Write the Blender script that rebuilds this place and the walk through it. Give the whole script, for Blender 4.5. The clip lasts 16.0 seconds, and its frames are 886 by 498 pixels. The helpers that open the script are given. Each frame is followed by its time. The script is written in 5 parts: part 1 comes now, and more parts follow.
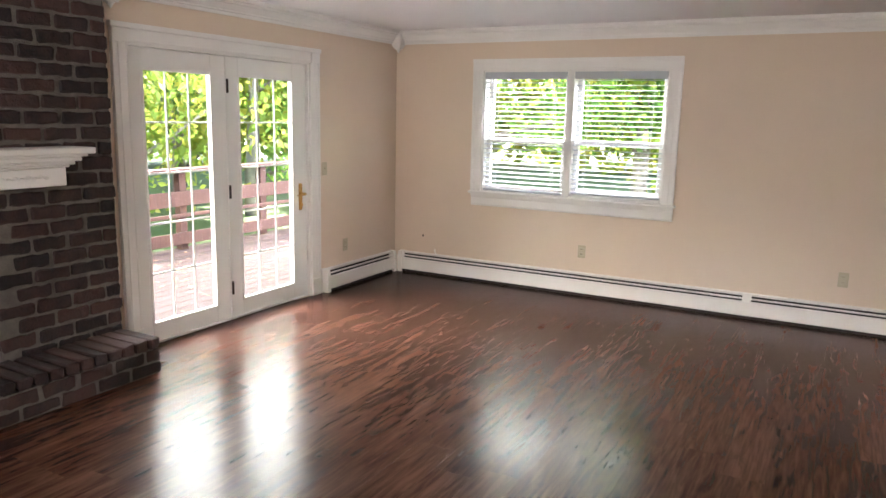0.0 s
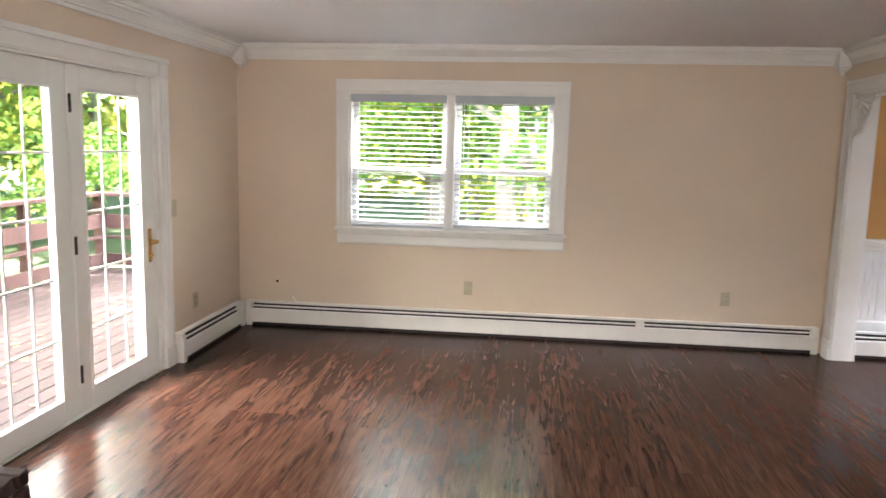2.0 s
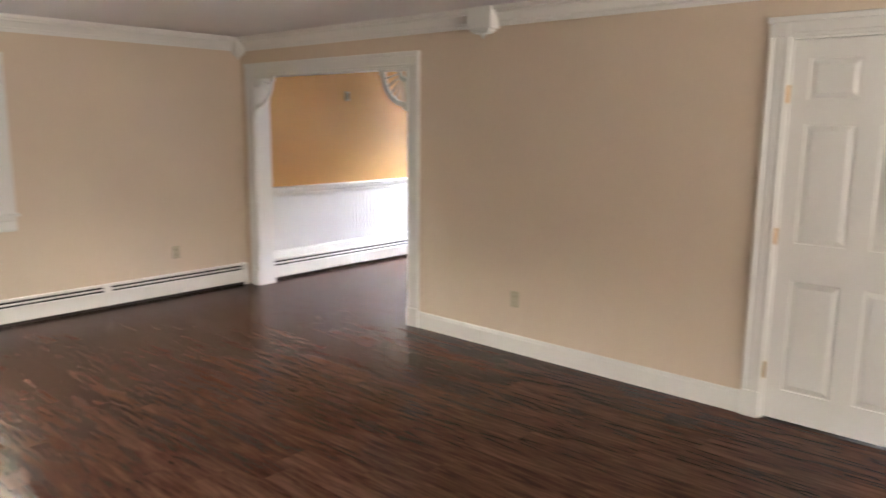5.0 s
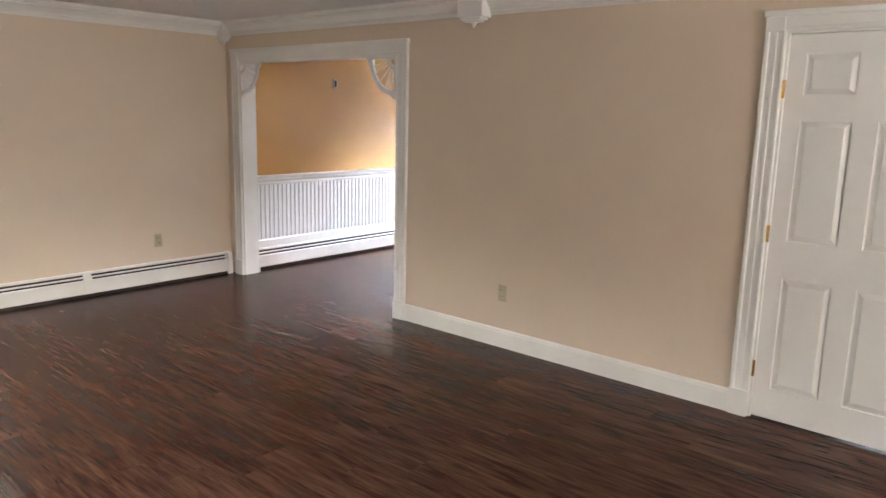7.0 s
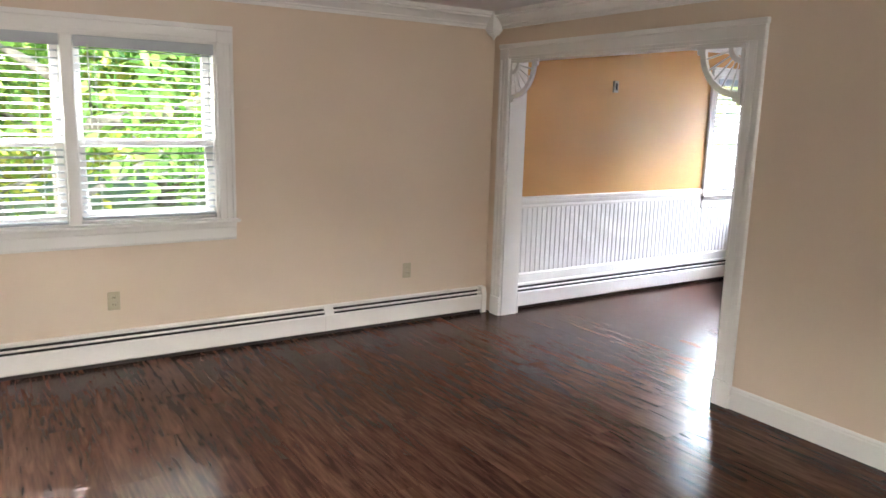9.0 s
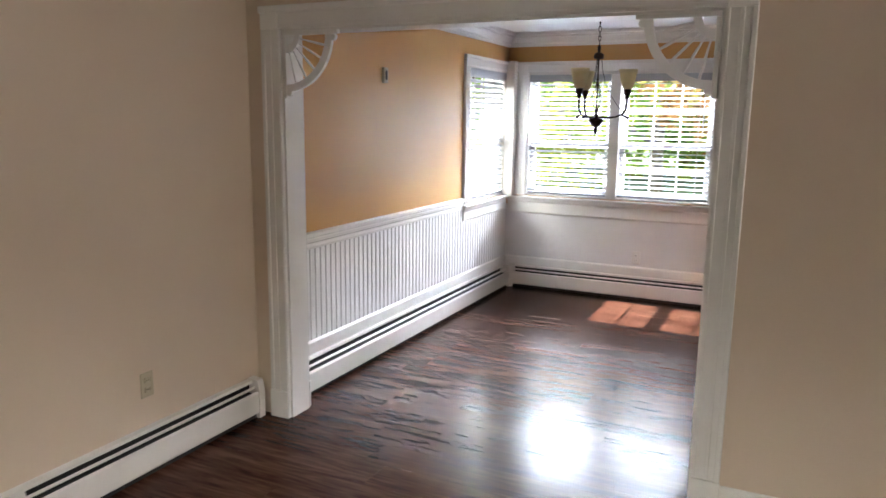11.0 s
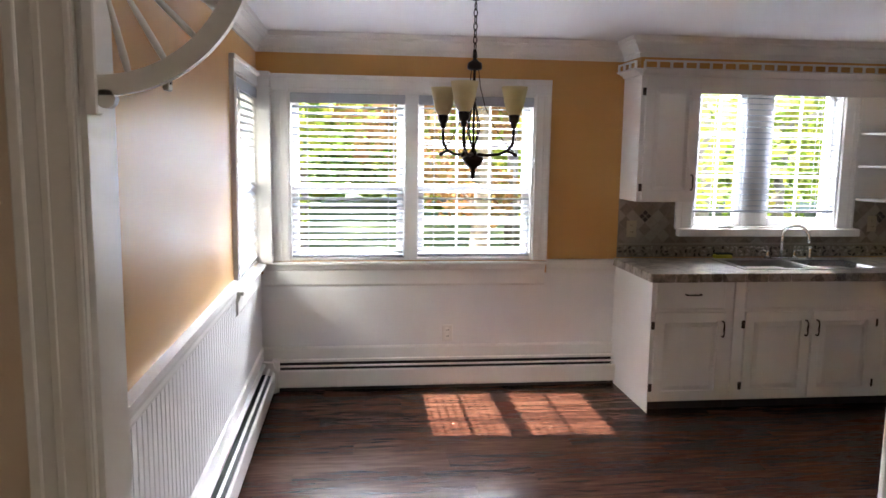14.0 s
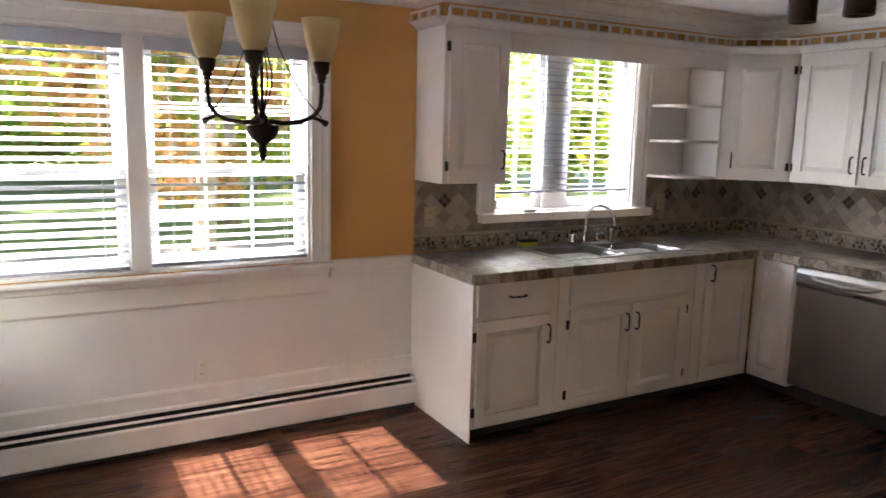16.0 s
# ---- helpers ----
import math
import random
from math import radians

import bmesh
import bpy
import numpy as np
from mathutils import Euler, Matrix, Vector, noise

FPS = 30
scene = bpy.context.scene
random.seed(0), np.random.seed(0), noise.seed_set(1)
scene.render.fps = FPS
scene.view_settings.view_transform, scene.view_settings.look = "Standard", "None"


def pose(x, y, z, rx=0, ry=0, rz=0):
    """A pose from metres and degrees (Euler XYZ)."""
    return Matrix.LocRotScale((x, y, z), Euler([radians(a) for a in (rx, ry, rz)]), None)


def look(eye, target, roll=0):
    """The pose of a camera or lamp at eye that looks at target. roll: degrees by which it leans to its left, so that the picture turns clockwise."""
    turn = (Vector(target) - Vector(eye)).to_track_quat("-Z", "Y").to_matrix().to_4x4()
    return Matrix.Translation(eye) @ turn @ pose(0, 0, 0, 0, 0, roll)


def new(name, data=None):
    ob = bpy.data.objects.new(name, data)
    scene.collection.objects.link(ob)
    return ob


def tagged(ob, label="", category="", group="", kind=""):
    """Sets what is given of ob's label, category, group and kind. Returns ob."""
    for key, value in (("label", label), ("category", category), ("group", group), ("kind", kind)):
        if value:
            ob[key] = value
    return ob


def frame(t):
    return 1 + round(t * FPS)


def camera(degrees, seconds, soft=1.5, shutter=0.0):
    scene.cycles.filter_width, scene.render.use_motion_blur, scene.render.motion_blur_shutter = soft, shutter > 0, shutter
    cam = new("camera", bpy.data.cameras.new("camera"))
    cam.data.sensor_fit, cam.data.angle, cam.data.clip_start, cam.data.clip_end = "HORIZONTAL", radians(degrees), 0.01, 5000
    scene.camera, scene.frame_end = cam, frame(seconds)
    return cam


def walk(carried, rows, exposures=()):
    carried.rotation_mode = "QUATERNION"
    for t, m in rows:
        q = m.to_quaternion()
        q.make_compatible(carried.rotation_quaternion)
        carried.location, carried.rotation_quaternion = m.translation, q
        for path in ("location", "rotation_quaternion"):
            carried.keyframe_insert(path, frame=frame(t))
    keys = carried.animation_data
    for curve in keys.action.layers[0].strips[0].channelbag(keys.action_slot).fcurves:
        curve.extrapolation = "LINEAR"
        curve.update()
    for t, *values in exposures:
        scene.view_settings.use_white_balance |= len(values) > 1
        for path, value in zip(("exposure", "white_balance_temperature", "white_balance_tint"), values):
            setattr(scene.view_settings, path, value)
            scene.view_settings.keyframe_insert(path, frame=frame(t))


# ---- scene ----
cam = camera(62.3, 16.0, shutter=0.3)
PATH = [
    (0, (0.223, 0.759, 1.581), (-0.709, 2.491, 1.22), 1.3),
    (0.5, (-0.184, 0.803, 1.578), (-1.052, 2.575, 1.254), 1.5),
    (1, (-0.56, 0.892, 1.548), (-1.368, 2.69, 1.209), 1.0),
    (1.5, (-0.93, 1.015, 1.558), (-1.486, 2.916, 1.277), 2.4),
    (2, (-1.309, 1.052, 1.577), (-1.526, 3.02, 1.295), 1.4),
    (2.5, (-1.674, 1.119, 1.562), (-1.64, 3.099, 1.286), 0.8),
    (3, (-2.01, 1.109, 1.614), (-1.649, 3.06, 1.364), -0.7),
    (3.5, (-2.373, 1.009, 1.625), (-1.568, 2.82, 1.361), 0.5),
    (4, (-2.586, 0.846, 1.619), (-1.654, 2.589, 1.312), -0.0),
    (4.5, (-2.799, 0.799, 1.614), (-1.671, 2.416, 1.28), 0.5),
    (5, (-2.973, 0.809, 1.608), (-1.506, 2.125, 1.264), 0.5),
    (5.2, (-2.996, 0.801, 1.618), (-1.419, 1.98, 1.265), 0.8),
    (7.3, (-2.862, 0.904, 1.608), (-1.432, 2.249, 1.226), 1.8),
    (7.5, (-2.768, 0.98, 1.592), (-1.52, 2.492, 1.196), 1.7),
    (8, (-2.662, 1.354, 1.586), (-1.666, 3.045, 1.199), 1.7),
    (8.2, (-2.607, 1.515, 1.581), (-1.638, 3.224, 1.205), 1.8),
    (10.3, (-2.19, 3.829, 1.616), (-0.632, 5.039, 1.282), 0.8),
    (10.5, (-2.139, 4.068, 1.624), (-0.493, 5.151, 1.278), 0.8),
    (11, (-1.923, 4.513, 1.6), (-0.149, 5.366, 1.245), 0.7),
    (11.5, (-1.757, 4.984, 1.59), (0.119, 5.608, 1.288), 0.8),
    (12, (-1.536, 5.379, 1.574), (0.396, 5.794, 1.27), -0.3),
    (12.5, (-1.259, 5.699, 1.598), (0.704, 5.943, 1.302), -0.2),
    (13, (-0.969, 6.0, 1.601), (1.01, 6.048, 1.315), -0.0),
    (13.5, (-0.593, 6.197, 1.614), (1.385, 6.115, 1.331), 0.7),
    (14, (-0.265, 6.376, 1.628), (1.703, 6.144, 1.361), 0.8),
    (14.5, (0.042, 6.477, 1.644), (1.982, 6.079, 1.369), 0.4),
    (15, (0.395, 6.449, 1.609), (2.295, 5.897, 1.32), 0.7),
    (15.5, (0.685, 6.454, 1.604), (2.512, 5.706, 1.281), 1.3),
    (16, (0.984, 6.457, 1.604), (2.701, 5.485, 1.278), 1.4),
]
walk(cam, [(t, look(eye, target, roll)) for t, eye, target, roll in PATH], [(0.0, 4.05, 6150, 19.0), (2.5, 3.95, 6250, 18.0), (5.0, 4.0, 6450, 17.5), (8.0, 4.0, 6100, 17.0), (10.5, 3.6, 6300, 17.0), (12.0, 3.3, 6400, 18.5), (13.5, 3.2, 6500, 19.0), (14.5, 3.25, 6600, 18.5), (16.0, 3.35, 6950, 20.5)])

# ---- world, sun, exposure ----
SUN_ELEV, SUN_TURN = 40.5, 3.0
world = bpy.data.worlds.new("world")
scene.world = world
world.use_nodes = True
wn = world.node_tree
wn.nodes.clear()
sky = wn.nodes.new("ShaderNodeTexSky")
sky.sky_type, sky.sun_disc = "NISHITA", False
sky.sun_elevation, sky.sun_rotation = radians(SUN_ELEV), radians(SUN_TURN)
wbg = wn.nodes.new("ShaderNodeBackground")
wbg.inputs["Strength"].default_value = 0.15
wout = wn.nodes.new("ShaderNodeOutputWorld")
wn.links.new(sky.outputs[0], wbg.inputs[0])
wn.links.new(wbg.outputs[0], wout.inputs[0])
sun = new("sun", bpy.data.lights.new("sun", "SUN"))
sun.data.energy, sun.data.angle, sun.data.color = 5.0, radians(0.55), (1.0, 0.93, 0.82)
sun.matrix_world = look((math.sin(radians(SUN_TURN)) * 30, 30, 30 * math.tan(radians(SUN_ELEV))), (0, 0, 0))


# added area lamps boosting the sky's light, just outside and above the windows
def sky_lamp(name, eye, target, wide, high, watts, colour):
    ob = new(name, bpy.data.lights.new(name, "AREA"))
    ob.data.shape, ob.data.size, ob.data.size_y, ob.data.energy, ob.data.color = "RECTANGLE", wide, high, watts, colour
    ob.matrix_world = look(eye, target)
sky_lamp("sky_lamp_west", (-7.2, 5.4, 4.7), (-1.0, 5.0, 2.4), 11.0, 4.2, 300, (1.0, 1.0, 0.88))
sky_lamp("sky_lamp_north", (-1.93, 9.6, 4.5), (-1.9, 5.0, 2.3), 7.0, 3.8, 170, (0.97, 1.0, 0.86))
sky_lamp("sky_lamp_east", (7.4, 5.4, 4.7), (3.0, 5.3, 2.4), 10.0, 4.0, 1150, (0.82, 0.92, 1.0))
# added fill lamp outside the unseen south window, brightening the living room
sky_lamp("sky_fill_south", (-1.2, -1.44, 1.45), (-1.2, 3.0, 1.35), 3.1, 1.15, 5.5, (1.0, 0.93, 0.85))


# ---- materials ----
def nodes_of(name):
    m = bpy.data.materials.new(name)
    m.use_nodes = True
    nt = m.node_tree
    return m, nt, nt.nodes["Principled BSDF"]


def surface(name, a, b, scale=6.0, rough=0.5, bump=0.05, fine=120.0, metal=0.0, stretch=(1, 1, 1), per_object=0.0, spec=0.5):
    """Colour drifting between a and b at two scales, with fine relief."""
    m, nt, p = nodes_of(name)
    tc = nt.nodes.new("ShaderNodeTexCoord")
    mp = nt.nodes.new("ShaderNodeMapping")
    mp.inputs["Scale"].default_value = stretch
    nt.links.new(tc.outputs["Object"], mp.inputs["Vector"])
    vec = mp.outputs[0]
    oi = nt.nodes.new("ShaderNodeObjectInfo")
    if per_object:
        sh = nt.nodes.new("ShaderNodeVectorMath")
        sh.operation = "MULTIPLY_ADD"
        sh.inputs[1].default_value = (37, 53, 71)
        nt.links.new(oi.outputs["Random"], sh.inputs[0])
        nt.links.new(vec, sh.inputs[2])
        vec = sh.outputs[0]
    n1 = nt.nodes.new("ShaderNodeTexNoise")
    n1.inputs["Scale"].default_value, n1.inputs["Detail"].default_value = scale, 6
    n2 = nt.nodes.new("ShaderNodeTexNoise")
    n2.inputs["Scale"].default_value, n2.inputs["Detail"].default_value = fine, 3
    nt.links.new(vec, n1.inputs["Vector"])
    nt.links.new(vec, n2.inputs["Vector"])
    f = n1.outputs["Fac"]
    add = nt.nodes.new("ShaderNodeMath")
    add.operation = "MULTIPLY_ADD"
    add.inputs[1].default_value = 0.35
    nt.links.new(n2.outputs["Fac"], add.inputs[0])
    nt.links.new(f, add.inputs[2])
    f = add.outputs[0]
    if per_object:
        ad2 = nt.nodes.new("ShaderNodeMath")
        ad2.operation = "MULTIPLY_ADD"
        ad2.inputs[1].default_value = per_object
        nt.links.new(oi.outputs["Random"], ad2.inputs[0])
        nt.links.new(f, ad2.inputs[2])
        sub = nt.nodes.new("ShaderNodeMath")
        sub.operation = "SUBTRACT"
        sub.inputs[1].default_value = per_object / 2
        nt.links.new(ad2.outputs[0], sub.inputs[0])
        f = sub.outputs[0]
    r = nt.nodes.new("ShaderNodeValToRGB")
    r.color_ramp.elements[0].position, r.color_ramp.elements[1].position = 0.4, 0.95
    r.color_ramp.elements[0].color, r.color_ramp.elements[1].color = (*a, 1), (*b, 1)
    nt.links.new(f, r.inputs[0])
    nt.links.new(r.outputs[0], p.inputs["Base Color"])
    rr = nt.nodes.new("ShaderNodeMapRange")
    rr.inputs["To Min"].default_value, rr.inputs["To Max"].default_value = rough * 0.85, min(1, rough * 1.15)
    nt.links.new(n1.outputs["Fac"], rr.inputs[0])
    nt.links.new(rr.outputs[0], p.inputs["Roughness"])
    p.inputs["Metallic"].default_value = metal
    p.inputs["Specular IOR Level"].default_value = spec
    if bump:
        bp = nt.nodes.new("ShaderNodeBump")
        bp.inputs["Strength"].default_value, bp.inputs["Distance"].default_value = bump, 0.01
        nt.links.new(n2.outputs["Fac"], bp.inputs["Height"])
        nt.links.new(bp.outputs[0], p.inputs["Normal"])
    return m


M_BEIGE = surface("beige_wall_paint", (0.655, 0.528, 0.412), (0.695, 0.568, 0.447), 1.5, 0.55, 0.04, 160)
M_ORANGE = surface("orange_wall_paint", (0.56, 0.29, 0.09), (0.62, 0.34, 0.11), 1.5, 0.35, 0.04, 160)
M_TRIM = surface("white_trim_paint", (0.74, 0.72, 0.69), (0.80, 0.78, 0.75), 3, 0.35, 0.02, 90)
M_BEAD = surface("white_beadboard_paint", (0.74, 0.73, 0.72), (0.80, 0.79, 0.78), 3, 0.35, 0.02, 90)
M_CEIL = surface("ceiling_paint", (0.76, 0.73, 0.73), (0.80, 0.77, 0.77), 2, 0.8, 0.08, 200)
M_HEAT = surface("heater_enamel", (0.72, 0.68, 0.64), (0.79, 0.75, 0.71), 3, 0.4, 0.02, 60)
# near-black paint for the shade in heater slots; also toe kicks and subfloor
M_GAPFILL = surface("near_black_gap_fill", (0.012, 0.010, 0.010), (0.03, 0.025, 0.022), 20, 0.7, 0.05, 60)
M_FIN = surface("aluminium_fins", (0.22, 0.21, 0.2), (0.4, 0.38, 0.36), 30, 0.45, 0.1, 60, 0.8)
M_BRICK = surface("dark_antique_brick", (0.012, 0.0085, 0.008), (0.062, 0.028, 0.022), 9, 0.8, 0.6, 70, per_object=0.5)
M_MORTAR = surface("grey_mortar", (0.085, 0.072, 0.062), (0.17, 0.15, 0.13), 14, 0.95, 0.7, 140)
# white slats painted a shaded blue-grey, offsetting the strong lamps outside
M_BLIND = surface("dimmed_white_blind_slat", (0.40, 0.43, 0.47), (0.46, 0.49, 0.53), 5, 0.4, 0.02, 80)
M_CORD = surface("blind_cord", (0.6, 0.58, 0.55), (0.7, 0.68, 0.65), 40, 0.8, 0.05, 100)
M_BRASS = surface("polished_brass", (0.62, 0.38, 0.12), (0.74, 0.48, 0.17), 12, 0.22, 0.02, 60, 1.0)
M_BRONZE = surface("dark_bronze", (0.018, 0.012, 0.010), (0.05, 0.032, 0.024), 14, 0.4, 0.08, 80, 0.7)
M_STEEL = surface("brushed_stainless", (0.30, 0.29, 0.28), (0.40, 0.39, 0.38), 3, 0.33, 0.03, 160, 1.0, (1, 1, 0.04))
# steel darkened for the bowls, their shade put into the base colour
M_SINK = surface("shaded_bowl_stainless", (0.15, 0.148, 0.145), (0.22, 0.215, 0.21), 3, 0.28, 0.02, 160, 1.0)
M_CHROME = surface("chrome", (0.60, 0.60, 0.60), (0.72, 0.72, 0.72), 4, 0.1, 0.0, 60, 1.0)
M_PLATE = surface("ivory_plastic", (0.44, 0.38, 0.26), (0.50, 0.44, 0.31), 10, 0.4, 0.01, 60)
M_PLATEW = surface("white_plastic", (0.72, 0.70, 0.66), (0.78, 0.76, 0.72), 10, 0.35, 0.01, 60)
M_DARK = surface("dark_void", (0.01, 0.009, 0.008), (0.02, 0.018, 0.016), 10, 0.8, 0.02, 60)
M_CAB = surface("white_cabinet_paint", (0.70, 0.68, 0.66), (0.76, 0.745, 0.73), 3, 0.32, 0.03, 70)
M_SOOT = surface("sooty_firebrick", (0.01, 0.009, 0.008), (0.035, 0.03, 0.028), 7, 0.95, 0.5, 60)
M_DECK = surface("red_stained_deck", (0.075, 0.034, 0.028), (0.125, 0.06, 0.05), 5, 0.8, 0.3, 60, stretch=(1, 8, 1), per_object=0.4)
# the deck's red stain again, darkened on the boards to offset strong light from above
M_DECKTOP = surface("dimmed_deck_boards", (0.036, 0.018, 0.015), (0.066, 0.034, 0.03), 5, 0.8, 0.3, 60, stretch=(1, 8, 1), per_object=0.6)
M_BARK = surface("grey_bark", (0.13, 0.11, 0.09), (0.34, 0.30, 0.26), 6, 0.95, 0.8, 40, stretch=(1, 1, 0.3))
M_GRASS = surface("lawn", (0.035, 0.065, 0.018), (0.08, 0.12, 0.035), 0.8, 0.9, 0.5, 30)
M_ROAD = surface("pale_asphalt_drive", (0.09, 0.09, 0.09), (0.15, 0.148, 0.145), 1.5, 0.9, 0.3, 60)
M_SIDING = surface("pale_house_siding", (0.50, 0.48, 0.44), (0.58, 0.56, 0.52), 2, 0.7, 0.1, 60)
M_TILE = surface("tumbled_stone_tile", (0.21, 0.175, 0.145), (0.38, 0.33, 0.275), 16, 0.55, 0.3, 90, per_object=0.8)
M_TILED = surface("dark_accent_tile", (0.014, 0.008, 0.006), (0.035, 0.02, 0.015), 18, 0.4, 0.2, 80, per_object=0.4)
M_GROUT = surface("beige_grout", (0.26, 0.23, 0.19), (0.34, 0.30, 0.25), 30, 0.95, 0.3, 150)
M_PEB = surface("pebble_mosaic", (0.04, 0.028, 0.022), (0.45, 0.40, 0.33), 6, 0.45, 0.1, 60, per_object=1.1)
M_SPONGE = surface("yellow_sponge", (0.50, 0.46, 0.05), (0.62, 0.56, 0.10), 40, 0.95, 0.8, 120)
M_SCRUB = surface("dark_scouring_pad", (0.02, 0.03, 0.02), (0.05, 0.06, 0.04), 40, 0.95, 0.8, 160)
M_LEAFLIT = surface("dry_leaves", (0.20, 0.10, 0.05), (0.36, 0.22, 0.12), 30, 0.9, 0.2, 60)


def wood_floor():
    m, nt, p = nodes_of("dark_reddish_laminate")
    L = nt.links.new
    tc, oi = nt.nodes.new("ShaderNodeTexCoord"), nt.nodes.new("ShaderNodeObjectInfo")
    sh = nt.nodes.new("ShaderNodeVectorMath")
    sh.operation = "MULTIPLY_ADD"
    sh.inputs[1].default_value = (41, 67, 13)
    L(oi.outputs["Random"], sh.inputs[0])
    L(tc.outputs["Object"], sh.inputs[2])
    def noise_at(scale, detail, stretch, distort=0.0):
        mp = nt.nodes.new("ShaderNodeMapping")
        mp.inputs["Scale"].default_value = stretch
        L(sh.outputs[0], mp.inputs["Vector"])
        n = nt.nodes.new("ShaderNodeTexNoise")
        n.inputs["Scale"].default_value, n.inputs["Detail"].default_value, n.inputs["Distortion"].default_value = scale, detail, distort
        L(mp.outputs[0], n.inputs["Vector"])
        return n.outputs["Fac"]
    broad = noise_at(1.0, 2, (6.0, 0.8, 1), 0.3)
    swirl = noise_at(1.0, 3, (26.0, 3.0, 1), 1.2)
    figure = noise_at(1.0, 3, (85.0, 4.0, 1), 0.6)
    def times(value, k, plus=None):
        m2 = nt.nodes.new("ShaderNodeMath")
        m2.operation = "MULTIPLY_ADD"
        m2.inputs[1].default_value, m2.inputs[2].default_value = k, 0.0
        L(value, m2.inputs[0])
        if plus is not None:
            L(plus, m2.inputs[2])
        return m2.outputs[0]
    tone = times(oi.outputs["Random"], 0.07, times(figure, 0.45, times(swirl, 0.62, times(broad, 0.4))))
    r = nt.nodes.new("ShaderNodeValToRGB")
    e = r.color_ramp.elements
    e[0].position, e[0].color = 0.64, (0.030, 0.0118, 0.0084, 1)
    e[1].position, e[1].color = 0.95, (0.100, 0.048, 0.031, 1)
    k = e.new(0.78)
    k.color = (0.060, 0.0255, 0.0168, 1)
    L(tone, r.inputs[0])
    L(r.outputs[0], p.inputs["Base Color"])
    rr = nt.nodes.new("ShaderNodeMapRange")
    rr.inputs["To Min"].default_value, rr.inputs["To Max"].default_value = 0.20, 0.26
    p.inputs["Specular IOR Level"].default_value = 0.10
    L(broad, rr.inputs[0])
    L(rr.outputs[0], p.inputs["Roughness"])
    bp = nt.nodes.new("ShaderNodeBump")
    bp.inputs["Strength"].default_value, bp.inputs["Distance"].default_value = 0.001, 0.001
    L(figure, bp.inputs["Height"])
    L(bp.outputs[0], p.inputs["Normal"])
    return m


def counter_stone():
    m, nt, p = nodes_of("mottled_stone_worktop")
    L = nt.links.new
    tc = nt.nodes.new("ShaderNodeTexCoord")
    v = nt.nodes.new("ShaderNodeTexVoronoi")
    v.inputs["Scale"].default_value = 13
    n = nt.nodes.new("ShaderNodeTexNoise")
    n.inputs["Scale"].default_value, n.inputs["Detail"].default_value = 38, 6
    L(tc.outputs["Object"], v.inputs["Vector"])
    L(tc.outputs["Object"], n.inputs["Vector"])
    sep = nt.nodes.new("ShaderNodeSeparateColor")
    L(v.outputs["Color"], sep.inputs[0])
    a = nt.nodes.new("ShaderNodeMath")
    a.operation = "MULTIPLY_ADD"
    a.inputs[1].default_value = 0.55
    L(sep.outputs[0], a.inputs[0])
    L(n.outputs["Fac"], a.inputs[2])
    r = nt.nodes.new("ShaderNodeValToRGB")
    e = r.color_ramp.elements
    e[0].position, e[0].color = 0.45, (0.095, 0.072, 0.058, 1)
    e[1].position, e[1].color = 1.0, (0.36, 0.31, 0.26, 1)
    L(a.outputs[0], r.inputs[0])
    L(r.outputs[0], p.inputs["Base Color"])
    p.inputs["Roughness"].default_value = 0.35
    return m


def glass_mat():
    m, nt, p = nodes_of("window_glass")
    p.inputs["Base Color"].default_value = (1, 1, 1, 1)
    p.inputs["Roughness"].default_value = 0.0
    p.inputs["Transmission Weight"].default_value = 1.0
    p.inputs["IOR"].default_value = 1.05
    return m


def shade_glass():
    m, nt, p = nodes_of("frosted_cream_glass")
    tc = nt.nodes.new("ShaderNodeTexCoord")
    n = nt.nodes.new("ShaderNodeTexNoise")
    n.inputs["Scale"].default_value = 18
    nt.links.new(tc.outputs["Object"], n.inputs["Vector"])
    r = nt.nodes.new("ShaderNodeValToRGB")
    r.color_ramp.elements[0].color, r.color_ramp.elements[1].color = (0.72, 0.62, 0.36, 1), (0.86, 0.78, 0.52, 1)
    nt.links.new(n.outputs["Fac"], r.inputs[0])
    nt.links.new(r.outputs[0], p.inputs["Base Color"])
    p.inputs["Roughness"].default_value = 0.5
    tr = nt.nodes.new("ShaderNodeBsdfTranslucent")
    nt.links.new(r.outputs[0], tr.inputs["Color"])
    mx = nt.nodes.new("ShaderNodeMixShader")
    mx.inputs[0].default_value = 0.5
    nt.links.new(p.outputs[0], mx.inputs[1])
    nt.links.new(tr.outputs[0], mx.inputs[2])
    nt.links.new(mx.outputs[0], nt.nodes["Material Output"].inputs["Surface"])
    return m


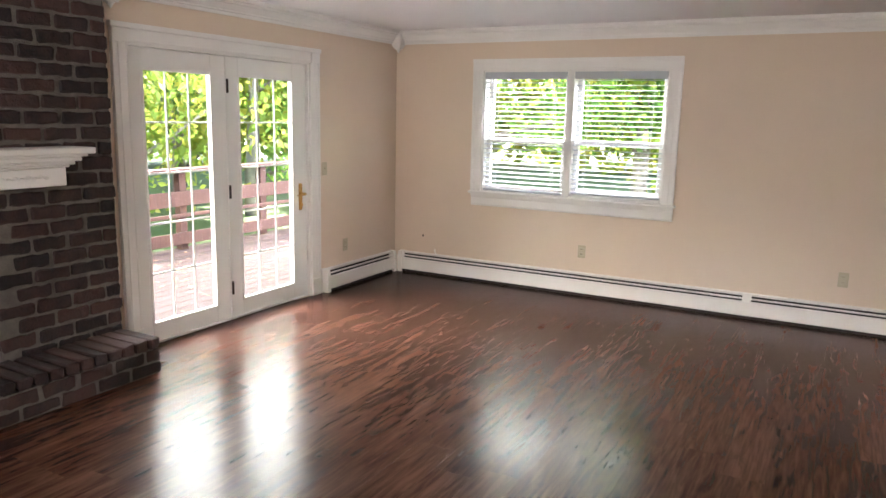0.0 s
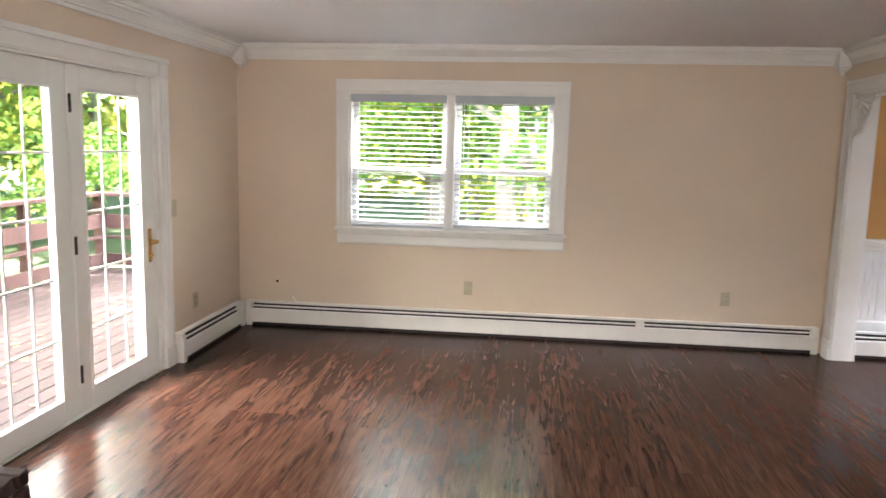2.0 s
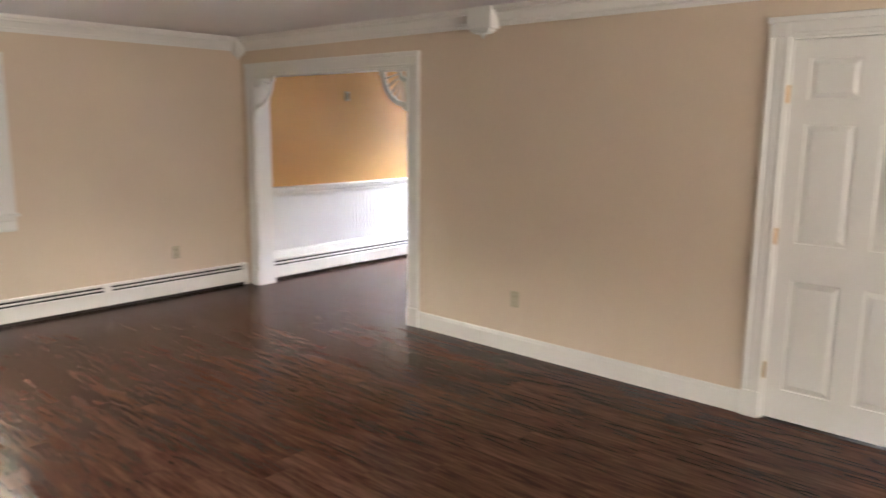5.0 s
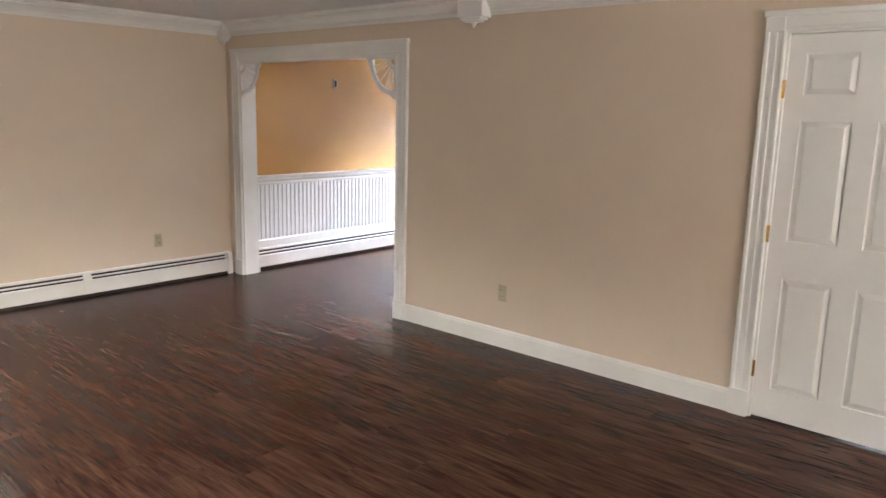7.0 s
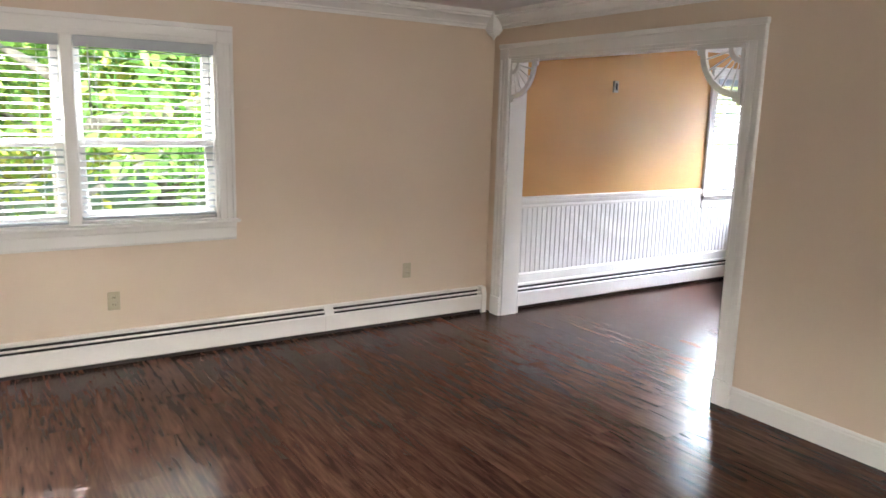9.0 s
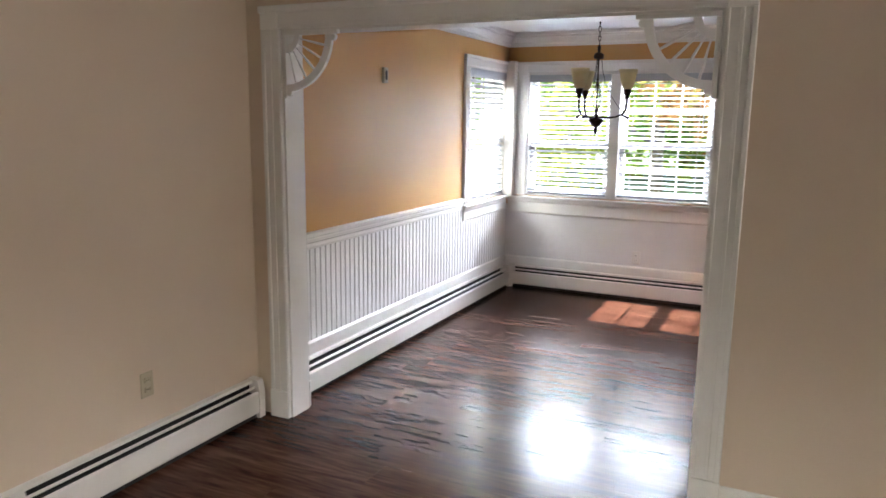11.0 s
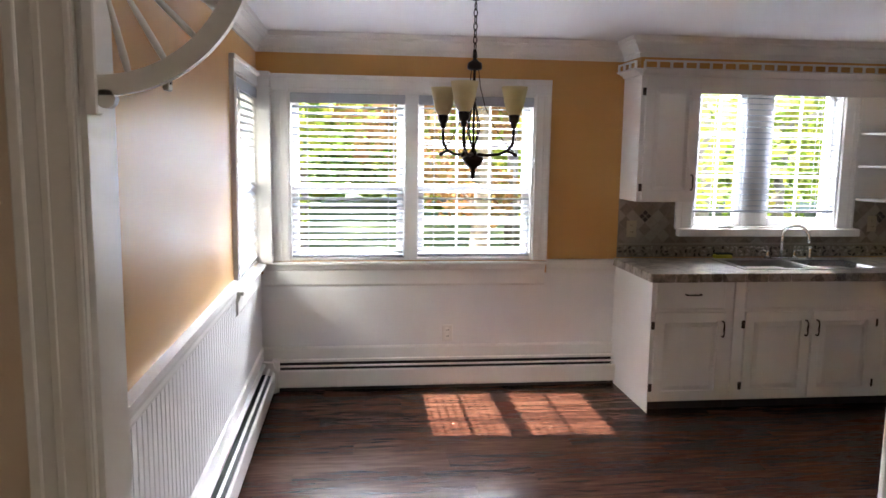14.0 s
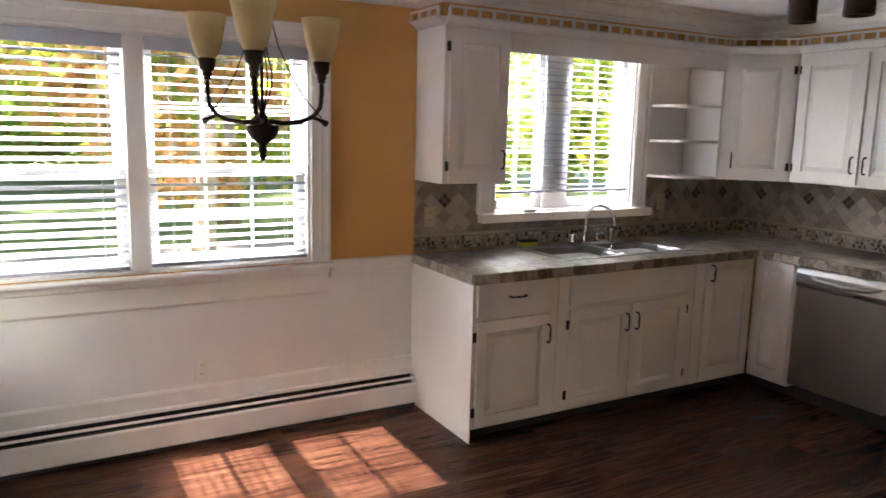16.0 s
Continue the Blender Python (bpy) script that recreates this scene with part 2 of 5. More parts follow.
def leaf_mat(name, stops):
    m, nt, p = nodes_of(name)
    g = nt.nodes.new("ShaderNodeNewGeometry")
    r = nt.nodes.new("ShaderNodeValToRGB")
    e = r.color_ramp.elements
    e[0].position, e[0].color = 0.0, (*stops[0], 1)
    e[1].position, e[1].color = 1.0, (*stops[-1], 1)
    for i, s in enumerate(stops[1:-1]):
        k = e.new((i + 1) / (len(stops) - 1))
        k.color = (*s, 1)
    nt.links.new(g.outputs["Random Per Island"], r.inputs[0])
    nt.links.new(r.outputs[0], p.inputs["Base Color"])
    p.inputs["Roughness"].default_value = 0.5
    tr = nt.nodes.new("ShaderNodeBsdfTranslucent")
    nt.links.new(r.outputs[0], tr.inputs["Color"])
    mx = nt.nodes.new("ShaderNodeMixShader")
    mx.inputs[0].default_value = 0.68
    nt.links.new(p.outputs[0], mx.inputs[1])
    nt.links.new(tr.outputs[0], mx.inputs[2])
    nt.links.new(mx.outputs[0], nt.nodes["Material Output"].inputs["Surface"])
    return m


M_FLOOR, M_COUNTER, M_GLASS, M_SHADE = wood_floor(), counter_stone(), glass_mat(), shade_glass()
M_LEAF = leaf_mat("green_leaves", [(0.10, 0.22, 0.05), (0.17, 0.31, 0.06), (0.27, 0.37, 0.09)])
M_LEAFY = leaf_mat("yellow_green_leaves", [(0.18, 0.30, 0.05), (0.29, 0.36, 0.06), (0.42, 0.38, 0.07)])
M_LEAFR = leaf_mat("reddish_autumn_leaves", [(0.20, 0.20, 0.06), (0.38, 0.19, 0.09), (0.42, 0.27, 0.11)])


# ---- building helpers ----
def box(bm, x0, x1, y0, y1, z0, z1, bevel=0.0):
    m = Matrix.LocRotScale(((x0 + x1) / 2, (y0 + y1) / 2, (z0 + z1) / 2), None, (abs(x1 - x0), abs(y1 - y0), abs(z1 - z0)))
    got = bmesh.ops.create_cube(bm, size=1.0, matrix=m)
    if bevel:
        edges = list({e for v in got["verts"] for e in v.link_edges})
        bmesh.ops.bevel(bm, geom=edges, offset=bevel, segments=1, affect="EDGES")
    return got["verts"]


def thing(name, at, label, category, group="", kind=""):
    ob = new(name)
    ob.matrix_basis = Matrix.Translation(at)
    ob.empty_display_size = 0.05
    return tagged(ob, label, category, group, kind)


def link_mesh(name, mesh, parent=None, label=""):
    ob = new(name, mesh)
    if parent is not None:
        ob.parent = parent
        if parent.parent is None:
            ob.matrix_parent_inverse = parent.matrix_basis.inverted()
    if label:
        ob["label"] = label
    return ob


def part(name, bm, material, parent=None, label="", smooth=False):
    """Links a bmesh, given in world places, as one mesh object under a thing or part."""
    me = bpy.data.meshes.new(name)
    bmesh.ops.recalc_face_normals(bm, faces=bm.faces)
    bm.to_mesh(me)
    bm.free()
    if smooth:
        for f in me.polygons:
            f.use_smooth = True
    me.materials.append(material)
    return link_mesh(name, me, parent, label)


def block(name, dims, material, parent=None, label="", bevel=0.003):
    bm = bmesh.new()
    box(bm, *dims, bevel)
    return part(name, bm, material, parent, label)


def blocks(name, many, material, parent=None, label="", bevel=0.0):
    bm = bmesh.new()
    for d in many:
        box(bm, *d, bevel)
    return part(name, bm, material, parent, label)


def wall_mesh(along, u0, u1, t0, t1, z0, z1, holes=()):
    """A wall along 'x' or 'y', from u0 to u1, thick from t0 to t1, with holes (u0, u1, z0, z1) right through it."""
    holes = [(a, b, z0 if c <= 0 else c, d) for a, b, c, d in holes]
    us = sorted({u0, u1, *[c for h in holes for c in h[:2]]})
    zs = sorted({z0, z1, *[c for h in holes for c in h[2:]]})
    us, zs = [u for u in us if u0 <= u <= u1], [z for z in zs if z0 <= z <= z1]
    bm = bmesh.new()
    def at(u, t, z):
        return (u, t, z) if along == "x" else (t, u, z)
    def solid(i, j):
        if not (0 <= i < len(us) - 1 and 0 <= j < len(zs) - 1):
            return False
        u, z = (us[i] + us[i + 1]) / 2, (zs[j] + zs[j + 1]) / 2
        return not any(h[0] < u < h[1] and h[2] < z < h[3] for h in holes)
    def quad(*ps):
        bm.faces.new([bm.verts.new(p) for p in ps])
    for i in range(len(us) - 1):
        for j in range(len(zs) - 1):
            if not solid(i, j):
                continue
            a, b, c, d = us[i], us[i + 1], zs[j], zs[j + 1]
            for t in (t0, t1):
                quad(at(a, t, c), at(b, t, c), at(b, t, d), at(a, t, d))
            for (di, dj, p, q) in ((-1, 0, (a, c), (a, d)), (1, 0, (b, c), (b, d)), (0, -1, (a, c), (b, c)), (0, 1, (a, d), (b, d))):
                if not solid(i + di, j + dj):
                    quad(at(p[0], t0, p[1]), at(q[0], t0, q[1]), at(q[0], t1, q[1]), at(p[0], t1, p[1]))
    bmesh.ops.remove_doubles(bm, verts=bm.verts, dist=1e-5)
    return bm


def profile_run(bm, profile, along, u0, u1, face, way, mitre0=0.0, mitre1=0.0):
    """Sweeps a profile of (out from the wall, z) straight along a wall. face: the wall's plane; way: +1 or -1, the side the room is on.
    mitre: how much the run changes in length per metre out, at its ends."""
    rows = []
    for end, u, mt in ((0, u0, mitre0), (1, u1, mitre1)):
        row = []
        for o, z in profile:
            uu = u + mt * o
            row.append(bm.verts.new((uu, face + way * o, z) if along == "x" else (face + way * o, uu, z)))
        rows.append(row)
    n = len(profile)
    for i in range(n):
        j = (i + 1) % n
        bm.faces.new((rows[0][i], rows[0][j], rows[1][j], rows[1][i]))
    bm.faces.new(rows[0])
    bm.faces.new(rows[1][::-1])


def lathe(bm, profile, at, steps=16):
    rings = []
    for r, z in profile:
        rings.append([bm.verts.new((at[0] + r * math.cos(2 * math.pi * k / steps), at[1] + r * math.sin(2 * math.pi * k / steps), at[2] + z)) for k in range(steps)])
    for a, b in zip(rings, rings[1:]):
        for k in range(steps):
            bm.faces.new((a[k], a[(k + 1) % steps], b[(k + 1) % steps], b[k]))
    if profile[0][0] > 1e-4:
        bm.faces.new(rings[0][::-1])
    if profile[-1][0] > 1e-4:
        bm.faces.new(rings[-1])
    bmesh.ops.remove_doubles(bm, verts=bm.verts, dist=1e-6)


def tube(bm, points, radius, steps=8, caps=True):
    """A round bar along points; radius may be one number or one per point."""
    pts = [Vector(p) for p in points]
    rad = radius if isinstance(radius, (list, tuple)) else [radius] * len(pts)
    rings, side = [], None
    for i, p in enumerate(pts):
        d = (pts[min(i + 1, len(pts) - 1)] - pts[max(i - 1, 0)]).normalized()
        if side is None:
            side = d.orthogonal().normalized()
        side = (side - d * side.dot(d)).normalized()
        up = d.cross(side)
        rings.append([bm.verts.new(p + rad[i] * (math.cos(2 * math.pi * k / steps) * side + math.sin(2 * math.pi * k / steps) * up)) for k in range(steps)])
    for a, b in zip(rings, rings[1:]):
        for k in range(steps):
            bm.faces.new((a[k], a[(k + 1) % steps], b[(k + 1) % steps], b[k]))
    if caps:
        bm.faces.new(rings[0][::-1])
        bm.faces.new(rings[-1])


class Face:
    """Builds boxes against a wall: u along it, o out from it into the room (negative: into the wall), z up."""
    def __init__(self, along, plane, way):
        self.along, self.plane, self.way = along, plane, way

    def dims(self, u0, u1, o0, o1, z0, z1):
        a, b = sorted((self.plane + self.way * o0, self.plane + self.way * o1))
        return (u0, u1, a, b, z0, z1) if self.along == "x" else (a, b, u0, u1, z0, z1)

    def at(self, u, o, z):
        t = self.plane + self.way * o
        return (u, t, z) if self.along == "x" else (t, u, z)


# faces of the rooms' walls
NORTH = Face("x", 7.065, -1)
WEST = Face("y", -3.735, 1)
EAST = Face("y", 1.08, -1)
DNORTH = Face("x", 6.90, -1)
DEAST = Face("y", 4.65, -1)
DWEST = Face("y", 1.23, 1)
KSOUTH = Face("x", 1.70, 1)
CEIL = 2.365

# ---- structure: walls, ceiling ----
def wall(name, bm, material, label):
    return tagged(part(name, bm, material), label, "wall", kind="structure")


W_N = (-2.775, -1.09, 0.87, 1.985)
W_S = (-2.8, 0.4, 0.87, 2.02)
W_FD = (3.925, 5.70, 0.0, 1.975)
W_OP = (4.80, 6.85, 0.0, 2.012)
W_CD = (1.265, 2.075, 0.0, 2.045)
W_DE = (5.05, 6.70, 0.88, 2.0)
W_DN = (3.715, 4.56, 0.88, 2.015)
W_K = (2.80, 3.90, 1.10, 2.13)
wall("wall_north", wall_mesh("x", -3.935, 1.155, 7.065, 7.265, -0.1, 2.5, [W_N]), M_BEIGE, "beige painted plaster wall with a double window")
wall("wall_west", wall_mesh("y", -1.4, 7.065, -3.935, -3.735, -0.1, 2.5, [W_FD]), M_BEIGE, "beige painted wall with french doors to the deck")
wall("wall_east", wall_mesh("y", -1.4, 7.065, 1.08, 1.155, -0.1, 2.5, [W_OP, W_CD]), M_BEIGE, "beige painted wall with a cased opening and a closet door")
wall("wall_south", wall_mesh("x", -3.935, 1.155, -1.4, -1.2, -0.1, 2.5, [W_S]), M_BEIGE, "beige painted wall with an assumed wide window")
wall("wall_dining_west", wall_mesh("y", 1.5, 7.06, 1.155, 1.23, -0.1, 2.5, [W_OP, W_CD]), M_ORANGE, "orange painted wall around the cased opening")
wall("wall_dining_north", wall_mesh("x", 1.155, 4.85, 6.90, 7.10, -0.1, 2.5, [W_DN]), M_ORANGE, "orange painted wall above white beadboard")
wall("wall_dining_east", wall_mesh("y", 1.5, 6.90, 4.65, 4.85, -0.1, 2.5, [W_DE, W_K]), M_ORANGE, "orange painted wall with a corner window and a sink window")
wall("wall_kitchen_south", wall_mesh("x", 1.17, 4.65, 1.5, 1.70, -0.1, 2.5), M_ORANGE, "orange painted kitchen wall behind the cabinets")
wall("wall_stub", wall_mesh("x", 1.23, 1.835, 4.40, 4.495, 0.0, CEIL), M_BEAD, "white painted partition wall end beside the opening")
tagged(block("closet_back", (1.16, 1.76, 1.2, 1.26, -0.05, 2.4), M_DARK), "dark inside of a closet", "closet", kind="structure")
tagged(blocks("ceiling", [(-3.935, 4.88, -1.4, 7.265, CEIL, 2.52)], M_CEIL), "flat white painted ceiling", "ceiling", kind="structure")
tagged(blocks("soffit", [(4.36, 4.648, 1.702, 4.435, 2.14, CEIL - 0.002), (1.8, 4.36, 1.702, 1.98, 2.14, CEIL - 0.002)], M_ORANGE), "orange painted soffit above the kitchen cabinets", "soffit", kind="structure")

# crown moulding
CROWN = [(0.0, 2.24), (0.014, 2.24), (0.014, 2.262), (0.025, 2.265), (0.025, 2.276), (0.034, 2.288), (0.054, 2.312), (0.07, 2.32), (0.07, 2.333), (0.089, 2.337), (0.089, CEIL - 0.001), (0.0, CEIL - 0.001)]
crown = tagged(new("trim_crown"), "white painted crown moulding along the ceiling", "moulding", kind="structure")
def crown_run(face, u0, u1, m0=0.0, m1=0.0):
    bm = bmesh.new()
    profile_run(bm, CROWN, face.along, u0, u1, face.plane, face.way, m0, m1)
    part("moulding", bm, M_TRIM, crown)
crown_run(NORTH, -3.735, 1.08, 1, -1)
crown_run(WEST, 3.70, 7.065, 0, -1)
crown_run(WEST, -1.2, 1.7, 1, 0)
crown_run(EAST, -1.2, 7.065, 1, -1)
crown = tagged(new("trim_crown_dining"), "white painted crown moulding stepping round the soffit", "moulding", kind="structure")
crown_run(DNORTH, 1.20, 4.65, 1, -1)
crown_run(DEAST, 4.44, 6.90, 1, -1)
crown_run(Face("x", 4.437, 1), 4.36, 4.65, -1, -1)
crown_run(Face("y", 4.358, -1), 1.98, 4.437, 1, 1)
crown_run(Face("x", 1.982, 1), 1.8, 4.358, 0, -1)

# blocks with turned drops where the crown meets
def crown_block(name, at, wx, wy, label):
    """A flat square block against the ceiling, with a small stepped drop under it."""
    x, y = at
    t = thing(name, (x, y, 2.155), label, "moulding block", kind="structure")
    block("corner_block", (x - wx, x + wx, y - wy, y + wy, 2.222, CEIL - 0.001), M_TRIM, t, bevel=0.004)
    blocks("step", [(x - wx * k, x + wx * k, y - wy * k, y + wy * k, z0, z1) for k, z0, z1 in ((0.8, 2.205, 2.222), (0.62, 2.192, 2.205))], M_TRIM, t, bevel=0.003)
    w = min(wx, wy) * 0.5
    bm = bmesh.new()
    lathe(bm, [(w, 2.192), (w * 0.95, 2.186), (w * 0.6, 2.182), (w * 0.62, 2.177), (w * 0.3, 2.168), (w * 0.34, 2.163), (0.0, 2.155)], (x, y, 0), 12)
    part("drop", bm, M_TRIM, t, smooth=True)
crown_block("crown_corner_block", (-3.685, 7.015), 0.049, 0.049, "white painted corner block with a turned drop")
crown_block("crown_corner_block", (1.03, 7.015), 0.049, 0.049, "white painted corner block with a turned drop")
crown_block("crown_block", (1.026, 4.05), 0.053, 0.105, "wide white crown block with a small turned drop")
crown_block("crown_block", (-3.68, 3.79), 0.053, 0.06, "white painted crown block with a turned drop beside the chimney")

# baseboards
BASE = [(0.0, 0.0), (0.015, 0.0), (0.015, 0.105), (0.012, 0.112), (0.012, 0.12), (0.006, 0.13), (0.0, 0.13)]
base = tagged(new("baseboard"), "white painted baseboard with a moulded top", "baseboard", kind="structure")
for f, a, b in ((EAST, 2.175, 4.687), (EAST, -1.2, 1.155), (Face("x", -1.2, 1), -3.735, 1.08), (WEST, -1.2, 1.69), (WEST, 3.71, 3.84), (DWEST, 1.7, 4.40), (Face("x", 4.495, 1), 1.26, 1.835)):
    bm = bmesh.new()
    profile_run(bm, BASE, f.along, a, b, f.plane, f.way)
    part("board", bm, M_TRIM, base)


# casings: flat board with raised outer and inner edges, and a projecting cap
def casing(parent, face, u0, u1, z0, z1, w, cap=0.02, foot=True, head=True):
    """Casing round an opening u0..u1, z0..z1; w: its width."""
    for a, b in ((u0 - w, u0), (u1, u1 + w)):
        out = a if a < u0 else b
        inn = b if a < u0 else a
        s = 1 if inn > out else -1
        bm = bmesh.new()
        box(bm, *face.dims(a, b, 0.0, 0.016, z0, z1))
        c, d = sorted((out, out + s * 0.022))
        box(bm, *face.dims(c, d, 0.016, 0.026, z0, z1), 0.003)
        c, d = sorted((out + s * 0.045, out + s * 0.06))
        box(bm, *face.dims(c, d, 0.016, 0.021, z0, z1), 0.002)
        c, d = sorted((inn - s * 0.014, inn - s * 0.002))
        box(bm, *face.dims(c, d, 0.016, 0.022, z0, z1), 0.002)
        if foot:
            box(bm, *face.dims(a - 0.003, b + 0.003, 0.016, 0.03, z0, z0 + 0.15), 0.003)
        part("casing_leg", bm, M_TRIM, parent)
    if head:
        bm = bmesh.new()
        box(bm, *face.dims(u0 - w, u1 + w, 0.0, 0.018, z1, z1 + w * 0.86))
        box(bm, *face.dims(u0 - w - cap, u1 + w + cap, 0.0, 0.034, z1 + w * 0.7, z1 + w), 0.004)
        box(bm, *face.dims(u0 - w, u1 + w, 0.018, 0.024, z1 + 0.008, z1 + 0.02), 0.002)
        box(bm, *face.dims(u0 - w, u0 - 0.004, 0.018, 0.028, z1 - 0.002, z1 + w * 0.7), 0.003)
        box(bm, *face.dims(u1 + 0.004, u1 + w, 0.018, 0.028, z1 - 0.002, z1 + w * 0.7), 0.003)
        part("casing_head", bm, M_TRIM, parent)


def lining(parent, face, u0, u1, z0, z1, depth, sill=True, t=0.014):
    """Boards lining an opening, from the room's face into the wall."""
    d = [face.dims(u0, u0 + t, -depth, 0.0, z0, z1), face.dims(u1 - t, u1, -depth, 0.0, z0, z1), face.dims(u0 + t, u1 - t, -depth, 0.0, z1 - t, z1)]
    if sill:
        d.append(face.dims(u0 + t, u1 - t, -depth, 0.0, z0, z0 + t))
    for k in d:
        block("jamb", k, M_TRIM, parent, bevel=0.001)


def pane(parent, face, u0, u1, z0, z1, o):
    ob = block("pane", face.dims(u0, u1, o - 0.002, o + 0.002, z0, z1), M_GLASS, parent, bevel=0)
    ob.visible_shadow = False
    return ob


def sash(parent, face, u0, u1, z0, z1, o, stile=0.045, bottom=0.05, top=0.04, cols=1, rows=1, mt=0.014):
    s = blocks("sash_frame", [face.dims(u0, u0 + stile, o - 0.018, o + 0.018, z0, z1), face.dims(u1 - stile, u1, o - 0.018, o + 0.018, z0, z1),
                         face.dims(u0 + stile, u1 - stile, o - 0.018, o + 0.018, z0, z0 + bottom), face.dims(u0 + stile, u1 - stile, o - 0.018, o + 0.018, z1 - top, z1)], M_TRIM, parent, bevel=0.003)
    a, b, c, d = u0 + stile, u1 - stile, z0 + bottom, z1 - top
    pane(s, face, a, b, c, d, o)
    for i in range(1, cols):
        u = a + (b - a) * i / cols
        block("muntin", face.dims(u - mt / 2, u + mt / 2, o + 0.003, o + 0.013, c, d), M_TRIM, s, bevel=0.002)
    for j in range(1, rows):
        z = c + (d - c) * j / rows
        block("muntin", face.dims(a, b, o + 0.002, o + 0.012, z - mt / 2, z + mt / 2), M_TRIM, s, bevel=0.002)
    return s


def double_hung(parent, face, u0, u1, z0, z1, cols=1, rows=1, rail=0.43):
    mid = z0 + (z1 - z0) * rail
    sash(parent, face, u0, u1, mid - 0.02, z1, -0.115, cols=cols, rows=rows)
    sash(parent, face, u0, u1, z0, mid + 0.025, -0.075, cols=cols, rows=rows)
    bm = bmesh.new()
    p = face.at((u0 + u1) / 2, -0.05, mid + 0.03)
    lathe(bm, [(0.022, -0.006), (0.022, 0.004), (0.008, 0.01), (0.0, 0.012)], p, 10)
    part("sash_lock", bm, M_BRASS, parent, "small brass sash lock")


def stool_and_apron(parent, face, u0, u1, z, apron, out=0.055):
    bm = bmesh.new()
    box(bm, *face.dims(u0, u1, -0.06, out, z - 0.022, z), 0.005)
    part("window_sill", bm, M_TRIM, parent)
    bm = bmesh.new()
    profile_run(bm, [(0, apron), (0.012, apron), (0.02, apron + 0.015), (0.02, z - 0.06), (0.028, z - 0.05), (0.034, z - 0.022), (0, z - 0.022)], face.along, u0 + 0.02, u1 - 0.02, face.plane, face.way)
    part("apron", bm, M_TRIM, parent)


# ---- windows ----
w1 = tagged(new("window_1"), "white double-hung window pair with wide painted casing", "window", kind="structure")
lining(w1, NORTH, *W_N, 0.2)
casing(w1, NORTH, W_N[0], W_N[1], W_N[2], W_N[3], 0.105, 0.0, foot=False)
stool_and_apron(w1, NORTH, -2.89, -0.965, 0.874, 0.735)
block("mullion", NORTH.dims(-1.965, -1.9, -0.14, 0.012, 0.884, 1.97), M_TRIM, w1)
double_hung(w1, NORTH, -2.76, -1.966, 0.885, 1.97)
double_hung(w1, NORTH, -1.899, -1.105, 0.885, 1.97)

w2 = tagged(new("window_2"), "white double-hung window pair in the dining corner", "window", kind="structure")
lining(w2, DEAST, *W_DE, 0.2)
casing(w2, DEAST, W_DE[0], W_DE[1], W_DE[2], W_DE[3], 0.105, 0.0, foot=False)
block("corner_post", (4.555, 4.634, 6.806, 6.884, 0.875, 2.112), M_TRIM, w2)
stool_and_apron(w2, DEAST, 4.935, 6.895, 0.874, 0.705)
block("mullion", DEAST.dims(5.845, 5.935, -0.14, 0.012, 0.894, 1.985), M_TRIM, w2)
double_hung(w2, DEAST, 5.065, 5.844, 0.895, 1.985, 3, 2)
double_hung(w2, DEAST, 5.936, 6.685, 0.895, 1.985)

w3 = tagged(new("window_3"), "white double-hung window on the dining side wall", "window", kind="structure")
lining(w3, DNORTH, *W_DN, 0.2)
casing(w3, DNORTH, W_DN[0], W_DN[1], W_DN[2], W_DN[3], 0.09, 0.0, foot=False)
stool_and_apron(w3, DNORTH, 3.60, 4.59, 0.874, 0.735)
double_hung(w3, DNORTH, 3.73, 4.545, 0.895, 2.0, 3, 2, 0.49)

w4 = tagged(new("window_4"), "white casement window pair above the sink", "window", kind="structure")
lining(w4, DEAST, *W_K, 0.2)
casing(w4, DEAST, W_K[0], W_K[1], W_K[2], W_K[3], 0.126, 0.0, foot=False, head=False)
bm = bmesh.new()
box(bm, *DEAST.dims(2.645, 4.01, -0.1, 0.07, 1.05, 1.105), 0.006)
part("window_sill", bm, M_TRIM, w4)
block("mullion", DEAST.dims(3.335, 3.495, -0.14, -0.06, 1.115, 2.115), M_TRIM, w4)
sash(w4, DEAST, 2.815, 3.334, 1.115, 2.115, -0.09, 0.05, 0.06, 0.05, 2, 3, 0.018)
sash(w4, DEAST, 3.496, 3.885, 1.115, 2.115, -0.09, 0.05, 0.06, 0.05, 2, 3, 0.018)
for y in (2.98, 3.68):
    bm = bmesh.new()
    box(bm, *DEAST.dims(y - 0.04, y + 0.04, -0.05, -0.015, 1.11, 1.128), 0.004)
    tube(bm, [DEAST.at(y - 0.02, -0.03, 1.13), DEAST.at(y + 0.03, -0.02, 1.15), DEAST.at(y + 0.075, -0.012, 1.148)], 0.007, 6)
    part("crank_handle", bm, M_PLATEW, w4, "white casement crank")

# unseen window, assumed from the light reaching the north wall
SOUTH = Face("x", -1.2, 1)
w5 = tagged(new("window_5"), "assumed wide white double-hung window pair in the unseen end wall", "window", kind="structure")
lining(w5, SOUTH, *W_S, 0.2)
casing(w5, SOUTH, *W_S, 0.105, 0.0, foot=False)
stool_and_apron(w5, SOUTH, -2.93, 0.53, 0.874, 0.735)
block("mullion", SOUTH.dims(-1.235, -1.165, -0.14, 0.012, 0.884, 2.005), M_TRIM, w5)
double_hung(w5, SOUTH, -2.785, -1.236, 0.885, 2.005)
double_hung(w5, SOUTH, -1.164, 0.385, 0.885, 2.005)

